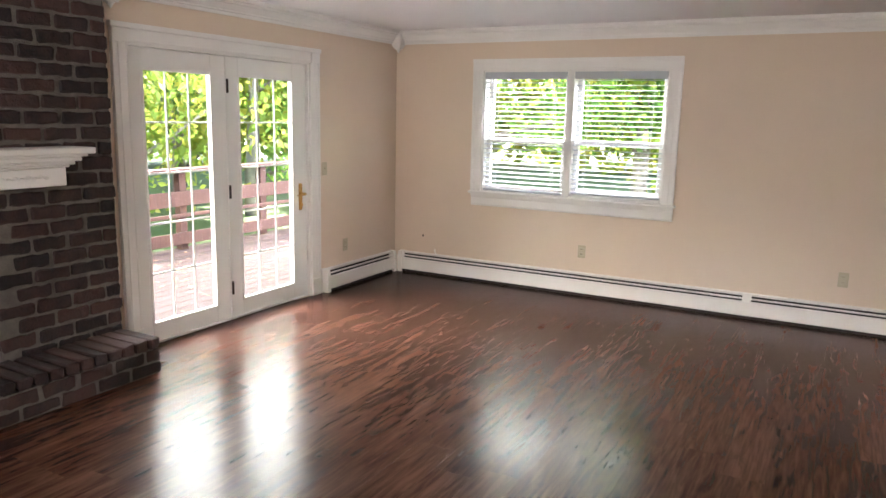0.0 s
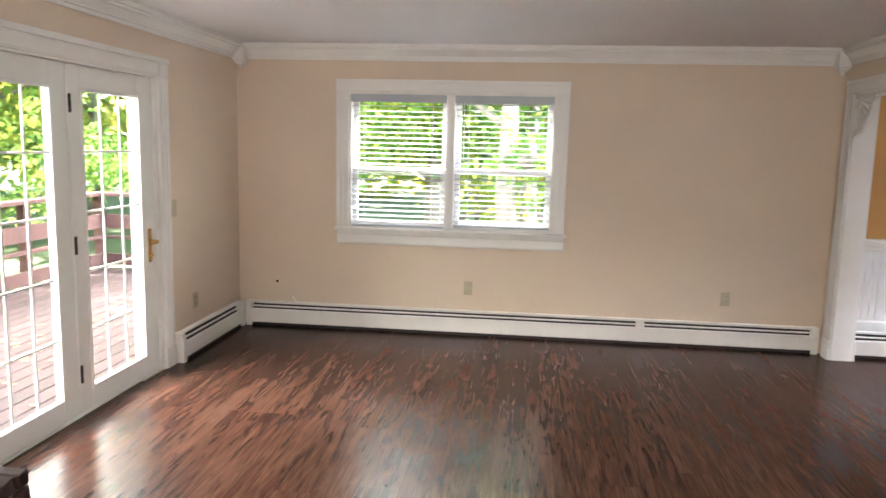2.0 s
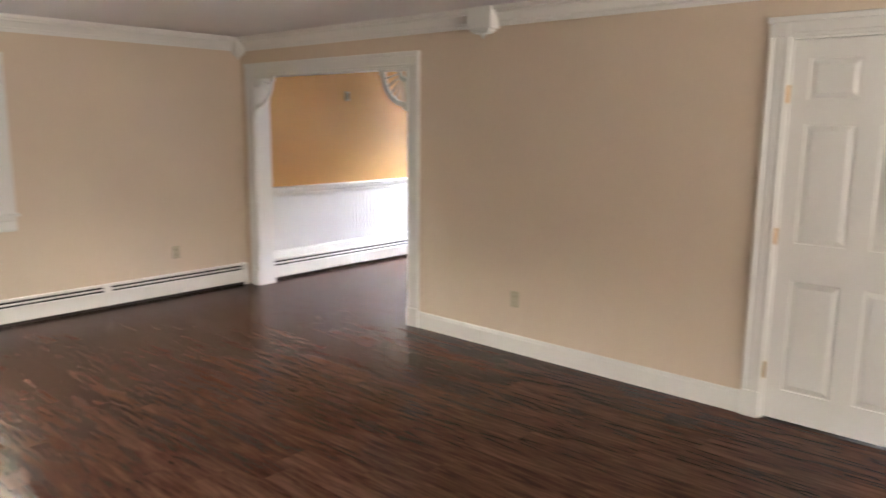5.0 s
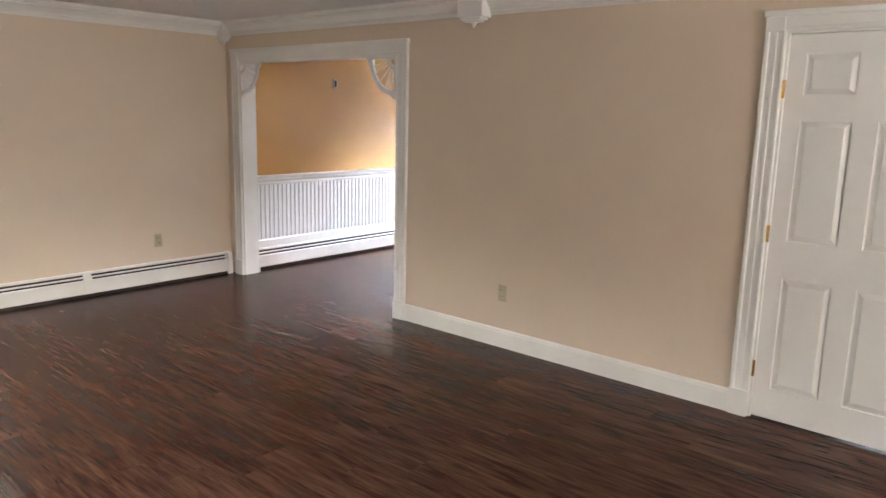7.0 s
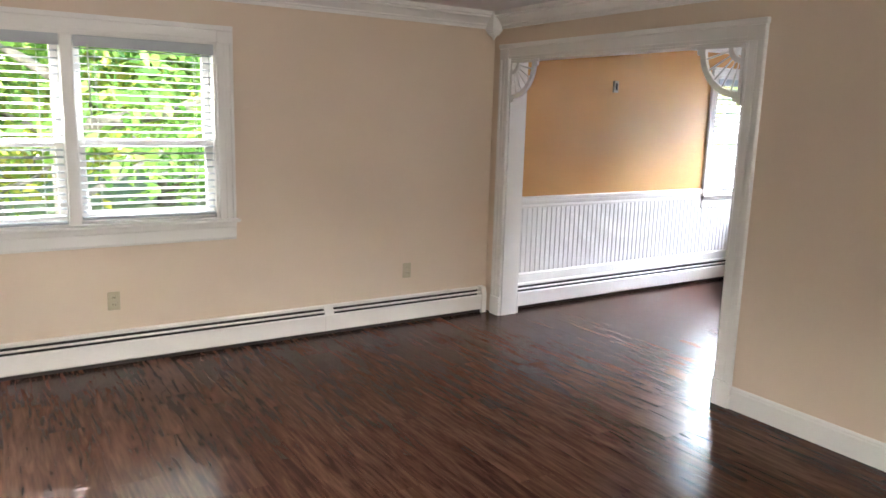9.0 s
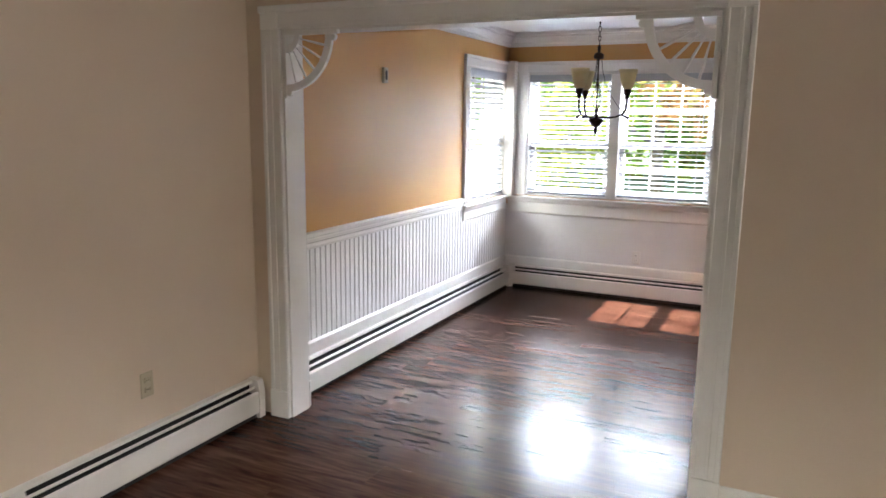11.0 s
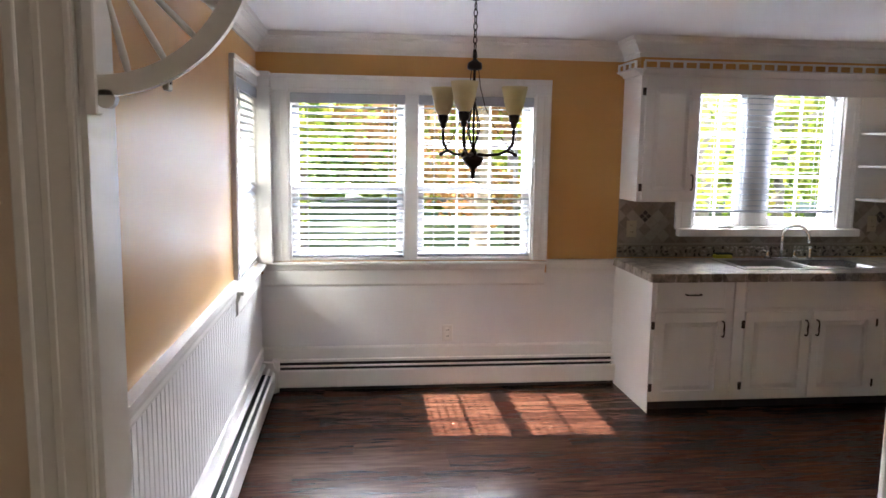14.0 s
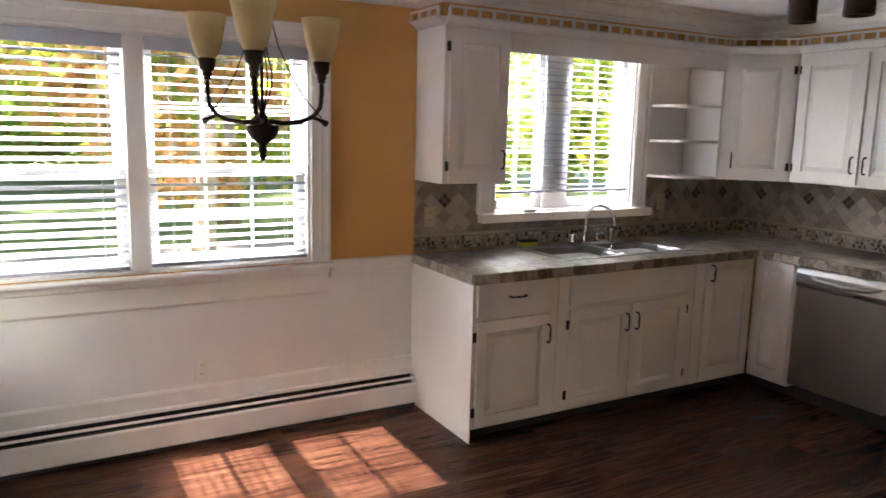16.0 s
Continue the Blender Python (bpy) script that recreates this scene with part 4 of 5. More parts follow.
dw = thing("dishwasher", (3.37, 2.0, 0), "stainless steel dishwasher with a curved handle panel", "dishwasher")
block("body", (3.075, 3.67, 1.72, 2.31, 0.10, 0.85), M_DARK, dw, "dark tub body", bevel=0.002)
block("door_panel", (3.075, 3.67, 2.31, 2.345, 0.105, 0.715), M_STEEL, dw, bevel=0.006)
bm = bmesh.new()
profile_run(bm, [(0.0, 0.722), (0.045, 0.722), (0.055, 0.745), (0.05, 0.80), (0.03, 0.845), (0.0, 0.848)], "x", 3.075, 3.67, 2.30, 1)
part("control_panel", bm, M_STEEL, dw)
bm = bmesh.new()
tube(bm, [(3.16, 2.345, 0.79), (3.22, 2.368, 0.775), (3.37, 2.378, 0.768), (3.52, 2.368, 0.775), (3.58, 2.345, 0.79)], [0.008, 0.012, 0.014, 0.012, 0.008], 8)
part("handle", bm, M_STEEL, dw, smooth=True)
# same near-black as the cabinet toe kicks
block("toe_panel", (3.08, 3.665, 2.25, 2.27, 0.0, 0.10), M_GAPFILL, dw, bevel=0)

# worktop: one L-shaped slab with a hole for the sink, and a tiled front edge
top = thing("worktop", (4.3, 3.0, CT), "mottled grey-beige stone worktop with tiled front edge", "worktop")
SK = (4.10, 4.545, 2.80, 3.77)
slabs = [(3.95, SK[0], 1.703, 4.455, CT, 0.895), (SK[1], 4.628, 1.703, 4.455, CT, 0.895), (SK[0], SK[1], 1.703, SK[2], CT, 0.895), (SK[0], SK[1], SK[3], 4.455, CT, 0.895), (2.48, 3.95, 1.703, 2.345, CT, 0.895)]
for d in slabs:
    block("slab", d, M_COUNTER, top, bevel=0)
def edge_tile(dims):
    bm = bmesh.new()
    box(bm, *dims, 0.004)
    part("edge_tile", bm, M_COUNTER, top)
y = 4.462
while y > 2.40:
    n = max(y - 0.152, 2.352)
    edge_tile((3.938, 3.9495, n + 0.003, y, 0.842, 0.897))
    y = n
x = 3.93
while x > 2.5:
    n = max(x - 0.152, 2.48)
    edge_tile((n + 0.003, x, 2.3455, 2.357, 0.842, 0.897))
    x = n
x = 3.95
while x < 4.6:
    n = min(x + 0.152, 4.628)
    edge_tile((x, n - 0.003, 4.4555, 4.467, 0.842, 0.897))
    x = n

# sink, tap, sponge
sink = thing("sink", (4.32, 3.28, 0.75), "double-bowl stainless steel sink set in the worktop", "sink")
bm = bmesh.new()
def bowl(y0, y1):
    x0, x1 = SK[0] + 0.02, SK[1] - 0.06
    rings = []
    for ins, z in ((-0.012, 0.899), (0.0, 0.897), (0.012, 0.88), (0.03, 0.745), (0.06, 0.735)):
        ring = []
        r = 0.05
        for cx, cy, a0 in ((x1 - ins - r, y1 - ins - r, 0), (x0 + ins + r, y1 - ins - r, 90), (x0 + ins + r, y0 + ins + r, 180), (x1 - ins - r, y0 + ins + r, 270)):
            for k in range(5):
                a = radians(a0 + 22.5 * k)
                ring.append(bm.verts.new((cx + r * math.cos(a), cy + r * math.sin(a), z)))
        rings.append(ring)
    for p, q in zip(rings, rings[1:]):
        for k in range(20):
            bm.faces.new((p[k], p[(k + 1) % 20], q[(k + 1) % 20], q[k]))
    bm.faces.new(rings[-1])
bowl(2.83, 3.26)
bowl(3.30, 3.74)
part("bowl_basin", bm, M_SINK, sink, smooth=True)
rim = [(SK[0] - 0.018, SK[0] + 0.022, 2.785, 3.785), (SK[1] - 0.064, SK[1] + 0.018, 2.785, 3.785), (SK[0] + 0.022, SK[1] - 0.064, 2.785, 2.832), (SK[0] + 0.022, SK[1] - 0.064, 3.738, 3.785), (SK[0] + 0.022, SK[1] - 0.064, 3.258, 3.302)]
blocks("rim", [(*r, 0.8955, 0.9) for r in rim], M_STEEL, sink, bevel=0.001)
tap = thing("kitchen_tap", (4.52, 3.28, 0.9), "chrome gooseneck kitchen tap with two handles and sprayer", "tap")
bm = bmesh.new()
box(bm, 4.495, 4.545, 3.16, 3.40, 0.9005, 0.914, 0.005)
part("deck_plate", bm, M_CHROME, tap)
bm = bmesh.new()
pts = [(4.52, 3.28, 0.912), (4.52, 3.28, 1.04)] + [(4.52 - 0.07 * (1 - math.cos(radians(a))) , 3.28 - 0.055 * (1 - math.cos(radians(a))), 1.06 + 0.085 * math.sin(radians(a))) for a in range(0, 181, 20)] + [(4.38, 3.17, 1.03)]
tube(bm, pts, 0.011, 10)
part("spout", bm, M_CHROME, tap, smooth=True)
for yy in (3.18, 3.38):
    bm = bmesh.new()
    lathe(bm, [(0.02, 0.912), (0.018, 0.93), (0.012, 0.945), (0.016, 0.96), (0.0, 0.968)], (4.52, yy, 0), 10)
    tube(bm, [(4.52, yy, 0.955), (4.50, yy + (0.05 if yy > 3.28 else -0.05), 0.968)], [0.008, 0.005], 6)
    part("tap_handle", bm, M_CHROME, tap, smooth=True)
bm = bmesh.new()
lathe(bm, [(0.02, 0.9), (0.018, 0.915), (0.013, 0.935), (0.017, 0.97), (0.01, 0.99), (0.0, 0.992)], (4.525, 3.06, 0), 10)
part("sprayer", bm, M_CHROME, tap, smooth=True)
sp = thing("sponge", (4.56, 3.69, 0.897), "yellow sponge with a dark scouring pad", "sponge")
block("foam", (4.555, 4.615, 3.62, 3.74, 0.8965, 0.925), M_SPONGE, sp, bevel=0.006)
block("scouring_pad", (4.555, 4.615, 3.62, 3.74, 0.9255, 0.936), M_SCRUB, sp, "dark scouring pad", bevel=0.003)
soap = thing("sponge", (4.60, 3.62, 1.10), "pale crumpled sponge resting on the window sill", "sponge")
bm = bmesh.new()
bmesh.ops.create_icosphere(bm, subdivisions=2, radius=1.0, matrix=Matrix.Translation((4.61, 3.66, 1.118)) @ Matrix.Diagonal((0.035, 0.06, 0.018, 1)))
for v in bm.verts:
    v.co += 0.006 * noise.noise_vector(v.co * 40)
part("foam", bm, M_PLATEW, soap)

# upper cabinets
KU = Face("y", 4.335, -1)
def upper_cabinet(name, dims, label):
    t = thing(name, ((dims[0] + dims[1]) / 2, (dims[2] + dims[3]) / 2, dims[4]), label, "cabinet", "upper cabinets")
    block("body", dims, M_CAB, t, bevel=0.002)
    return t
u1 = upper_cabinet("wall_cabinet", (4.335, 4.648, 4.03, 4.435, 1.31, 2.125), "white upper cabinet with one raised-panel door")
cab_door(u1, KU, 4.045, 4.405, 1.325, 2.10, 0.019, 4.075, 1.44, 4.415)
val = thing("window_valance", (4.34, 3.2, 2.02), "white board valance above the sink window", "valance")
block("board", (4.335, 4.353, 2.32, 4.029, 2.015, 2.125), M_CAB, val)
block("top_panel", (4.353, 4.358, 2.32, 4.029, 2.10, 2.125), M_CAB, val)
shelf = thing("open_shelf_unit", (4.5, 2.5, 1.31), "white open corner shelf unit with two curved shelves", "shelf unit")
block("side_board", (4.34, 4.648, 2.32, 2.338, 1.31, 2.014), M_CAB, shelf)
block("back_board", (4.632, 4.648, 2.338, 2.672, 1.31, 2.10), M_CAB, shelf)
for z in (1.31, 1.545, 1.775):
    bm = bmesh.new()
    corner = Vector((4.63, 2.34, 0))
    ring = [corner] + [corner + Vector((-0.285 * math.cos(radians(a)) ** 0.7 if a < 90 else 0, 0.33 * math.sin(radians(a)) ** 0.7 if a > 0 else 0, 0)) for a in range(0, 91, 10)]
    lo = [bm.verts.new((v.x, v.y, z)) for v in ring]
    hi = [bm.verts.new((v.x, v.y, z + 0.016)) for v in ring]
    bm.faces.new(lo[::-1])
    bm.faces.new(hi)
    for k in range(len(ring)):
        bm.faces.new((lo[k], lo[(k + 1) % len(ring)], hi[(k + 1) % len(ring)], hi[k]))
    part("shelf", bm, M_CAB, shelf)
# diagonal corner unit, built square and turned
diag = thing("corner_wall_cabinet", (4.33, 2.01, 1.31), "white diagonal corner upper cabinet with one raised-panel door", "cabinet", "upper cabinets")
bm = bmesh.new()
foot = [(4.648, 1.702), (4.648, 2.318), (4.335, 2.318), (4.03, 2.013), (4.03, 1.702)]
lo = [bm.verts.new((x, y, 1.31)) for x, y in foot]
hi = [bm.verts.new((x, y, 2.125)) for x, y in foot]
bm.faces.new(lo[::-1])
bm.faces.new(hi)
for k in range(5):
    bm.faces.new((lo[k], lo[(k + 1) % 5], hi[(k + 1) % 5], hi[k]))
part("body", bm, M_CAB, diag)
turn = Matrix.Translation((4.1825, 2.1655, 0)) @ Matrix.Rotation(radians(45), 4, "Z")
DF = Face("x", 0.0, 1)
before = set(bpy.data.objects)
cab_door(diag, DF, -0.185, 0.185, 1.325, 2.10, 0.019, 0.15, 1.44, -0.195)
for ob in set(bpy.data.objects) - before:
    if ob.parent is diag:
        ob.matrix_basis = turn @ ob.matrix_basis
KSU = Face("x", 2.01, 1)
u3 = upper_cabinet("wall_cabinet", (3.10, 4.028, 1.702, 2.01, 1.31, 2.125), "white upper cabinet with two raised-panel doors")
cab_door(u3, KSU, 3.575, 4.0, 1.325, 2.10, 0.019, 3.605, 1.44, 4.008)
cab_door(u3, KSU, 3.13, 3.555, 1.325, 2.10, 0.019, 3.525, 1.44, 3.12)

# crown shelf with a little gallery rail
gal = thing("gallery_rail", (4.3, 3.2, 2.126), "white crown shelf with a small spindle gallery rail", "gallery rail")
def gallery(p, q, out):
    """A moulded shelf and a rail of pegs from p to q; out: unit way into the room."""
    p, q, out = Vector((*p, 0)), Vector((*q, 0)), Vector((*out, 0))
    d = (q - p).normalized()
    prof = [(-0.02, 2.126), (0.012, 2.126), (0.02, 2.14), (0.045, 2.155), (0.058, 2.158), (0.058, 2.168), (-0.02, 2.168)]
    bm = bmesh.new()
    rows = [[bm.verts.new(e + out * o + Vector((0, 0, z))) for o, z in prof] for e in (p, q)]
    for i in range(7):
        bm.faces.new((rows[0][i], rows[0][(i + 1) % 7], rows[1][(i + 1) % 7], rows[1][i]))
    bm.faces.new(rows[0])
    bm.faces.new(rows[1][::-1])
    part("crown_shelf", bm, M_CAB, gal)
    bm = bmesh.new()
    rows = [[bm.verts.new(e + out * o + Vector((0, 0, z))) for o, z in ((0.036, 2.205), (0.052, 2.205), (0.052, 2.216), (0.036, 2.216))] for e in (p, q)]
    for i in range(4):
        bm.faces.new((rows[0][i], rows[0][(i + 1) % 4], rows[1][(i + 1) % 4], rows[1][i]))
    bm.faces.new(rows[0])
    bm.faces.new(rows[1][::-1])
    part("top_rail", bm, M_CAB, gal)
    n = max(1, round((q - p).length / 0.088))
    for k in range(n + 1):
        c = p + d * ((q - p).length * k / n) + out * 0.044
        bm = bmesh.new()
        side = Matrix.Rotation(math.atan2(d.y, d.x), 4, "Z")
        box(bm, -0.0075, 0.0075, -0.007, 0.007, 2.168, 2.205, 0.001)
        bm.transform(Matrix.Translation((c.x, c.y, 0)) @ side)
        part("spindle", bm, M_CAB, gal)
gallery((4.64, 4.435), (4.335, 4.435), (0, 1))
gallery((4.335, 4.435), (4.335, 2.318), (-1, 0))
gallery((4.335, 2.318), (4.03, 2.013), (-0.7071, 0.7071))
gallery((4.03, 2.013), (3.10, 2.013), (0, 1))

# ceiling spot lamps of the kitchen
spot = thing("ceiling_spot_lamp", (2.95, 3.55, 2.1), "dark bronze cylinder spot lamps on a ceiling bar", "ceiling lamp")
block("bar", (2.62, 3.28, 3.355, 3.395, CEIL - 0.03, CEIL), M_BRONZE, spot)
for x in (2.82, 3.075):
    bm = bmesh.new()
    lathe(bm, [(0.0, 2.30), (0.02, 2.298), (0.056, 2.275), (0.06, 2.262), (0.06, 2.092), (0.055, 2.09), (0.053, 2.105), (0.0, 2.15)], (x, 3.375, 0), 16)
    tube(bm, [(x, 3.375, 2.29), (x, 3.375, CEIL - 0.03)], 0.012, 8)
    part("lamp_head", bm, M_BRONZE, spot, smooth=True)

# ---- chandelier ----
CH = Vector((3.222, 5.697, 0))
ch = thing("chandelier", (CH.x, CH.y, 1.485), "dark bronze three-arm chandelier with cream glass shades, hanging on a chain", "chandelier")
bm = bmesh.new()
lathe(bm, [(0.0, CEIL), (0.062, CEIL), (0.064, CEIL - 0.012), (0.04, CEIL - 0.03), (0.012, CEIL - 0.04), (0.0, CEIL - 0.045)][::-1], CH, 18)
part("canopy", bm, M_BRONZE, ch, smooth=True)
z, k = CEIL - 0.045, 0
while z > 2.10:
    bm = bmesh.new()
    a = radians(90 * (k % 2) + 20)
    ring = [(CH.x + 0.009 * math.cos(t) * math.cos(a), CH.y + 0.009 * math.cos(t) * math.sin(a), z - 0.02 + 0.02 * math.sin(t)) for t in [2 * math.pi * j / 10 for j in range(11)]]
    tube(bm, ring, 0.0028, 5, False)
    part("chain_link", bm, M_BRONZE, ch)
    z, k = z - 0.031, k + 1
bm = bmesh.new()
lathe(bm, [(0.0, 2.10), (0.008, 2.098), (0.007, 2.08), (0.013, 2.07), (0.008, 2.06), (0.016, 2.05), (0.034, 2.038), (0.036, 2.015), (0.03, 2.008), (0.008, 2.005), (0.0055, 1.99), (0.0055, 1.88), (0.012, 1.87), (0.006, 1.86), (0.005, 1.66), (0.012, 1.65), (0.008, 1.636), (0.016, 1.628), (0.018, 1.612), (0.022, 1.605), (0.05, 1.597), (0.052, 1.588), (0.046, 1.575), (0.036, 1.558), (0.018, 1.545), (0.01, 1.535), (0.015, 1.525), (0.009, 1.512), (0.012, 1.503), (0.0, 1.485)][::-1], CH, 16)
part("stem", bm, M_BRONZE, ch, smooth=True)
for k in range(4):
    a = radians(45 + 90 * k)
    bm = bmesh.new()
    tube(bm, [(CH.x + r * math.cos(a), CH.y + r * math.sin(a), zz) for r, zz in ((0.006, 1.86), (0.018, 1.82), (0.034, 1.76), (0.034, 1.72), (0.022, 1.68), (0.008, 1.65))], 0.0028, 5)
    part("cage_wire", bm, M_BRONZE, ch, smooth=True)
fwd = Vector((0.977, -0.212, 0)).normalized()
rgt = Vector((fwd.y, -fwd.x, 0))
for deg in (21, 141, 261):
    d = math.cos(radians(deg)) * rgt + math.sin(radians(deg)) * fwd
    bm = bmesh.new()
    path = [(0.02, 1.612), (0.07, 1.606), (0.13, 1.612), (0.175, 1.63), (0.2, 1.66), (0.205, 1.70), (0.205, 1.735)]
    tube(bm, [CH + d * r + Vector((0, 0, zz)) for r, zz in path], 0.0075, 8)
    arm = part("arm", bm, M_BRONZE, ch, smooth=True)
    bm = bmesh.new()
    tube(bm, [CH + d * r + Vector((0, 0, zz)) for r, zz in ((0.17, 1.628), (0.20, 1.618), (0.222, 1.607), (0.226, 1.604))], [0.006, 0.006, 0.012, 0.003], 8)
    part("finial", bm, M_BRONZE, arm, smooth=True)
    c = CH + d * 0.205
    bm = bmesh.new()
    lathe(bm, [(0.0, 1.735), (0.014, 1.737), (0.011, 1.745), (0.017, 1.752), (0.014, 1.76), (0.024, 1.77), (0.028, 1.80), (0.022, 1.806), (0.0, 1.808)], c, 12)
    part("lamp_socket", bm, M_BRONZE, arm, smooth=True)
    bm = bmesh.new()
    lathe(bm, [(0.024, 1.80), (0.036, 1.818), (0.047, 1.85), (0.056, 1.90), (0.0635, 1.935), (0.0605, 1.935), (0.053, 1.90), (0.044, 1.852), (0.033, 1.822), (0.022, 1.806)], c, 20)
    part("shade", bm, M_SHADE, ch, "frosted cream glass shade", smooth=True)
    bm = bmesh.new()
    lathe(bm, [(0.0, 1.812), (0.012, 1.815), (0.012, 1.84), (0.022, 1.87), (0.02, 1.89), (0.0, 1.905)], c, 10)
    part("bulb", bm, M_PLATEW, ch, "unlit white bulb", smooth=True)
    bm = bmesh.new()
    tube(bm, [CH + d * r + Vector((0, 0, zz)) for r, zz in ((0.02, 2.01), (0.03, 1.93), (0.055, 1.84), (0.10, 1.75), (0.15, 1.68), (0.205, 1.625))], 0.0022, 5)
    part("stay_chain", bm, M_BRONZE, ch)

# ---- fireplace ----
BX = -3.62
fp = thing("fireplace", (-3.6, 2.7, 0), "dark antique brick fireplace with a raised brick hearth", "fireplace")
bm = wall_mesh("y", 1.70, 3.695, -3.733, BX - 0.005, 0.0, CEIL - 0.002, [(2.02, 2.95, 0.22, 0.92)])
part("mortar_wall", bm, M_MORTAR, fp)
block("firebox", (-3.733, -3.70, 2.02, 2.95, 0.21, 0.93), M_SOOT, fp, "sooty firebox", bevel=0)
block("hearth_core", (-3.63, -3.296, 1.71, 3.692, 0.0, 0.158), M_MORTAR, fp, bevel=0)
block("frieze_board", (-3.66, -3.57, 1.69, 3.72, 2.19, CEIL - 0.001), M_TRIM, fp, "white painted board on top of the brick")

mantel = thing("mantel_shelf", (-3.5, 2.6, 1.135), "white painted mantel shelf with stepped moulding", "mantel")
def mantel_step(out, ext, z0, z1):
    return (BX + 0.002, BX + out, 1.95 - ext, 3.325 + ext, z0 + 0.015, z1 + 0.015)
blocks("moulding", [mantel_step(0.10, 0.0, 1.135, 1.235), mantel_step(0.115, 0.015, 1.235, 1.25), mantel_step(0.135, 0.035, 1.25, 1.27), mantel_step(0.16, 0.06, 1.27, 1.295), mantel_step(0.18, 0.085, 1.295, 1.31)], M_TRIM, mantel, bevel=0.005)
block("shelf_board", mantel_step(0.20, 0.12, 1.31, 1.345), M_TRIM, mantel, bevel=0.006)
bm = bmesh.new()
for k in range(9):
    bmesh.ops.create_icosphere(bm, subdivisions=1, radius=1.0, matrix=Matrix.Translation((BX + 0.101, 2.93 + 0.035 * k, 1.198 + 0.006 * (k % 2))) @ Matrix.Diagonal((0.006, 0.02, 0.011, 1)))
part("carved_ornament", bm, M_TRIM, mantel, "low carved scroll ornament")


# ---- outside ----
ground = tagged(blocks("ground", [(-250, 250, -250, 250, -0.62, -0.6)], M_GRASS), "green lawn reaching to the horizon", "lawn", kind="structure")
tagged(block("road", (9.5, 14.5, -80, 30, -0.598, -0.585), M_ROAD, bevel=0), "pale sunlit asphalt drive across the lawn", "road", kind="structure")

deck = thing("deck", (-5.2, 5.0, -0.6), "weathered red-stained wooden deck outside the french doors", "deck", kind="structure")
blocks("joist_frame", [(-6.6, -3.95, 1.0, 9.6, -0.6, -0.075)], M_DECK, deck)
rng = random.Random(4)
bm = bmesh.new()
box(bm, -0.0675, 0.0675, -4.3, 4.3, -0.014, 0.014, 0.004)
bmesh.ops.recalc_face_normals(bm, faces=bm.faces)
me = bpy.data.meshes.new("deck_board")
bm.to_mesh(me)
bm.free()
me.materials.append(M_DECKTOP)
for k in range(19):
    ob = link_mesh("deck_board", me, deck)
    ob.matrix_basis = Matrix.Translation((-6.52 + 0.1415 * k, 5.3, -0.058))
rl = thing("deck_railing", (-6.5, 5.3, -0.05), "red-stained deck railing with wide horizontal boards", "railing")
for y in [1.3 + 1.36 * k for k in range(7)]:
    block("post", (-6.56, -6.47, y, y + 0.1, -0.044, 0.86), M_DECK, rl)
for z0, z1, o in ((0.47, 0.64, 0), (0.02, 0.16, 0), (0.34, 0.38, 0)):
    block("board", (-6.47, -6.435, 1.1, 9.55, z0, z1), M_DECK, rl)
block("top_rail", (-6.6, -6.42, 1.1, 9.6, 0.86, 0.9), M_DECK, rl)
for x in (-5.6, -4.7):
    block("post", (x, x + 0.09, 9.46, 9.55, -0.044, 0.86), M_DECK, rl)
for z0, z1 in ((0.47, 0.64), (0.02, 0.16), (0.34, 0.38)):
    block("board", (-6.47, -3.95, 9.43, 9.46, z0, z1), M_DECK, rl)
block("top_rail", (-6.41, -3.95, 9.4, 9.58, 0.86, 0.9), M_DECK, rl)


def leaf_mesh(name, centres, radii, count, size, material, seed, parent, label=""):
    """A crown of many small leaves in clumps round the given centres."""
    r = np.random.default_rng(seed)
    pick = r.integers(0, len(centres), count)
    c, rad = np.asarray(centres, float)[pick], np.asarray(radii, float)[pick]
    v = r.normal(size=(count, 3))
    v /= np.linalg.norm(v, axis=1)[:, None]
    p = c + v * (rad * r.random(count) ** 0.45)[:, None] * np.array([1, 1, 0.75])
    a = r.normal(size=(count, 3))
    a /= np.linalg.norm(a, axis=1)[:, None]
    b = np.cross(a, r.normal(size=(count, 3)))
    b /= np.linalg.norm(b, axis=1)[:, None]
    s = size * (0.6 + 0.8 * r.random(count))[:, None]
    quad = np.stack([p - a * s, p + b * s * 0.55, p + a * s, p - b * s * 0.55], 1).reshape(-1, 3)
    me = bpy.data.meshes.new(name)
    me.from_pydata(quad.tolist(), [], np.arange(count * 4).reshape(-1, 4).tolist())
    me.materials.append(material)
    return link_mesh(name, me, parent, label)


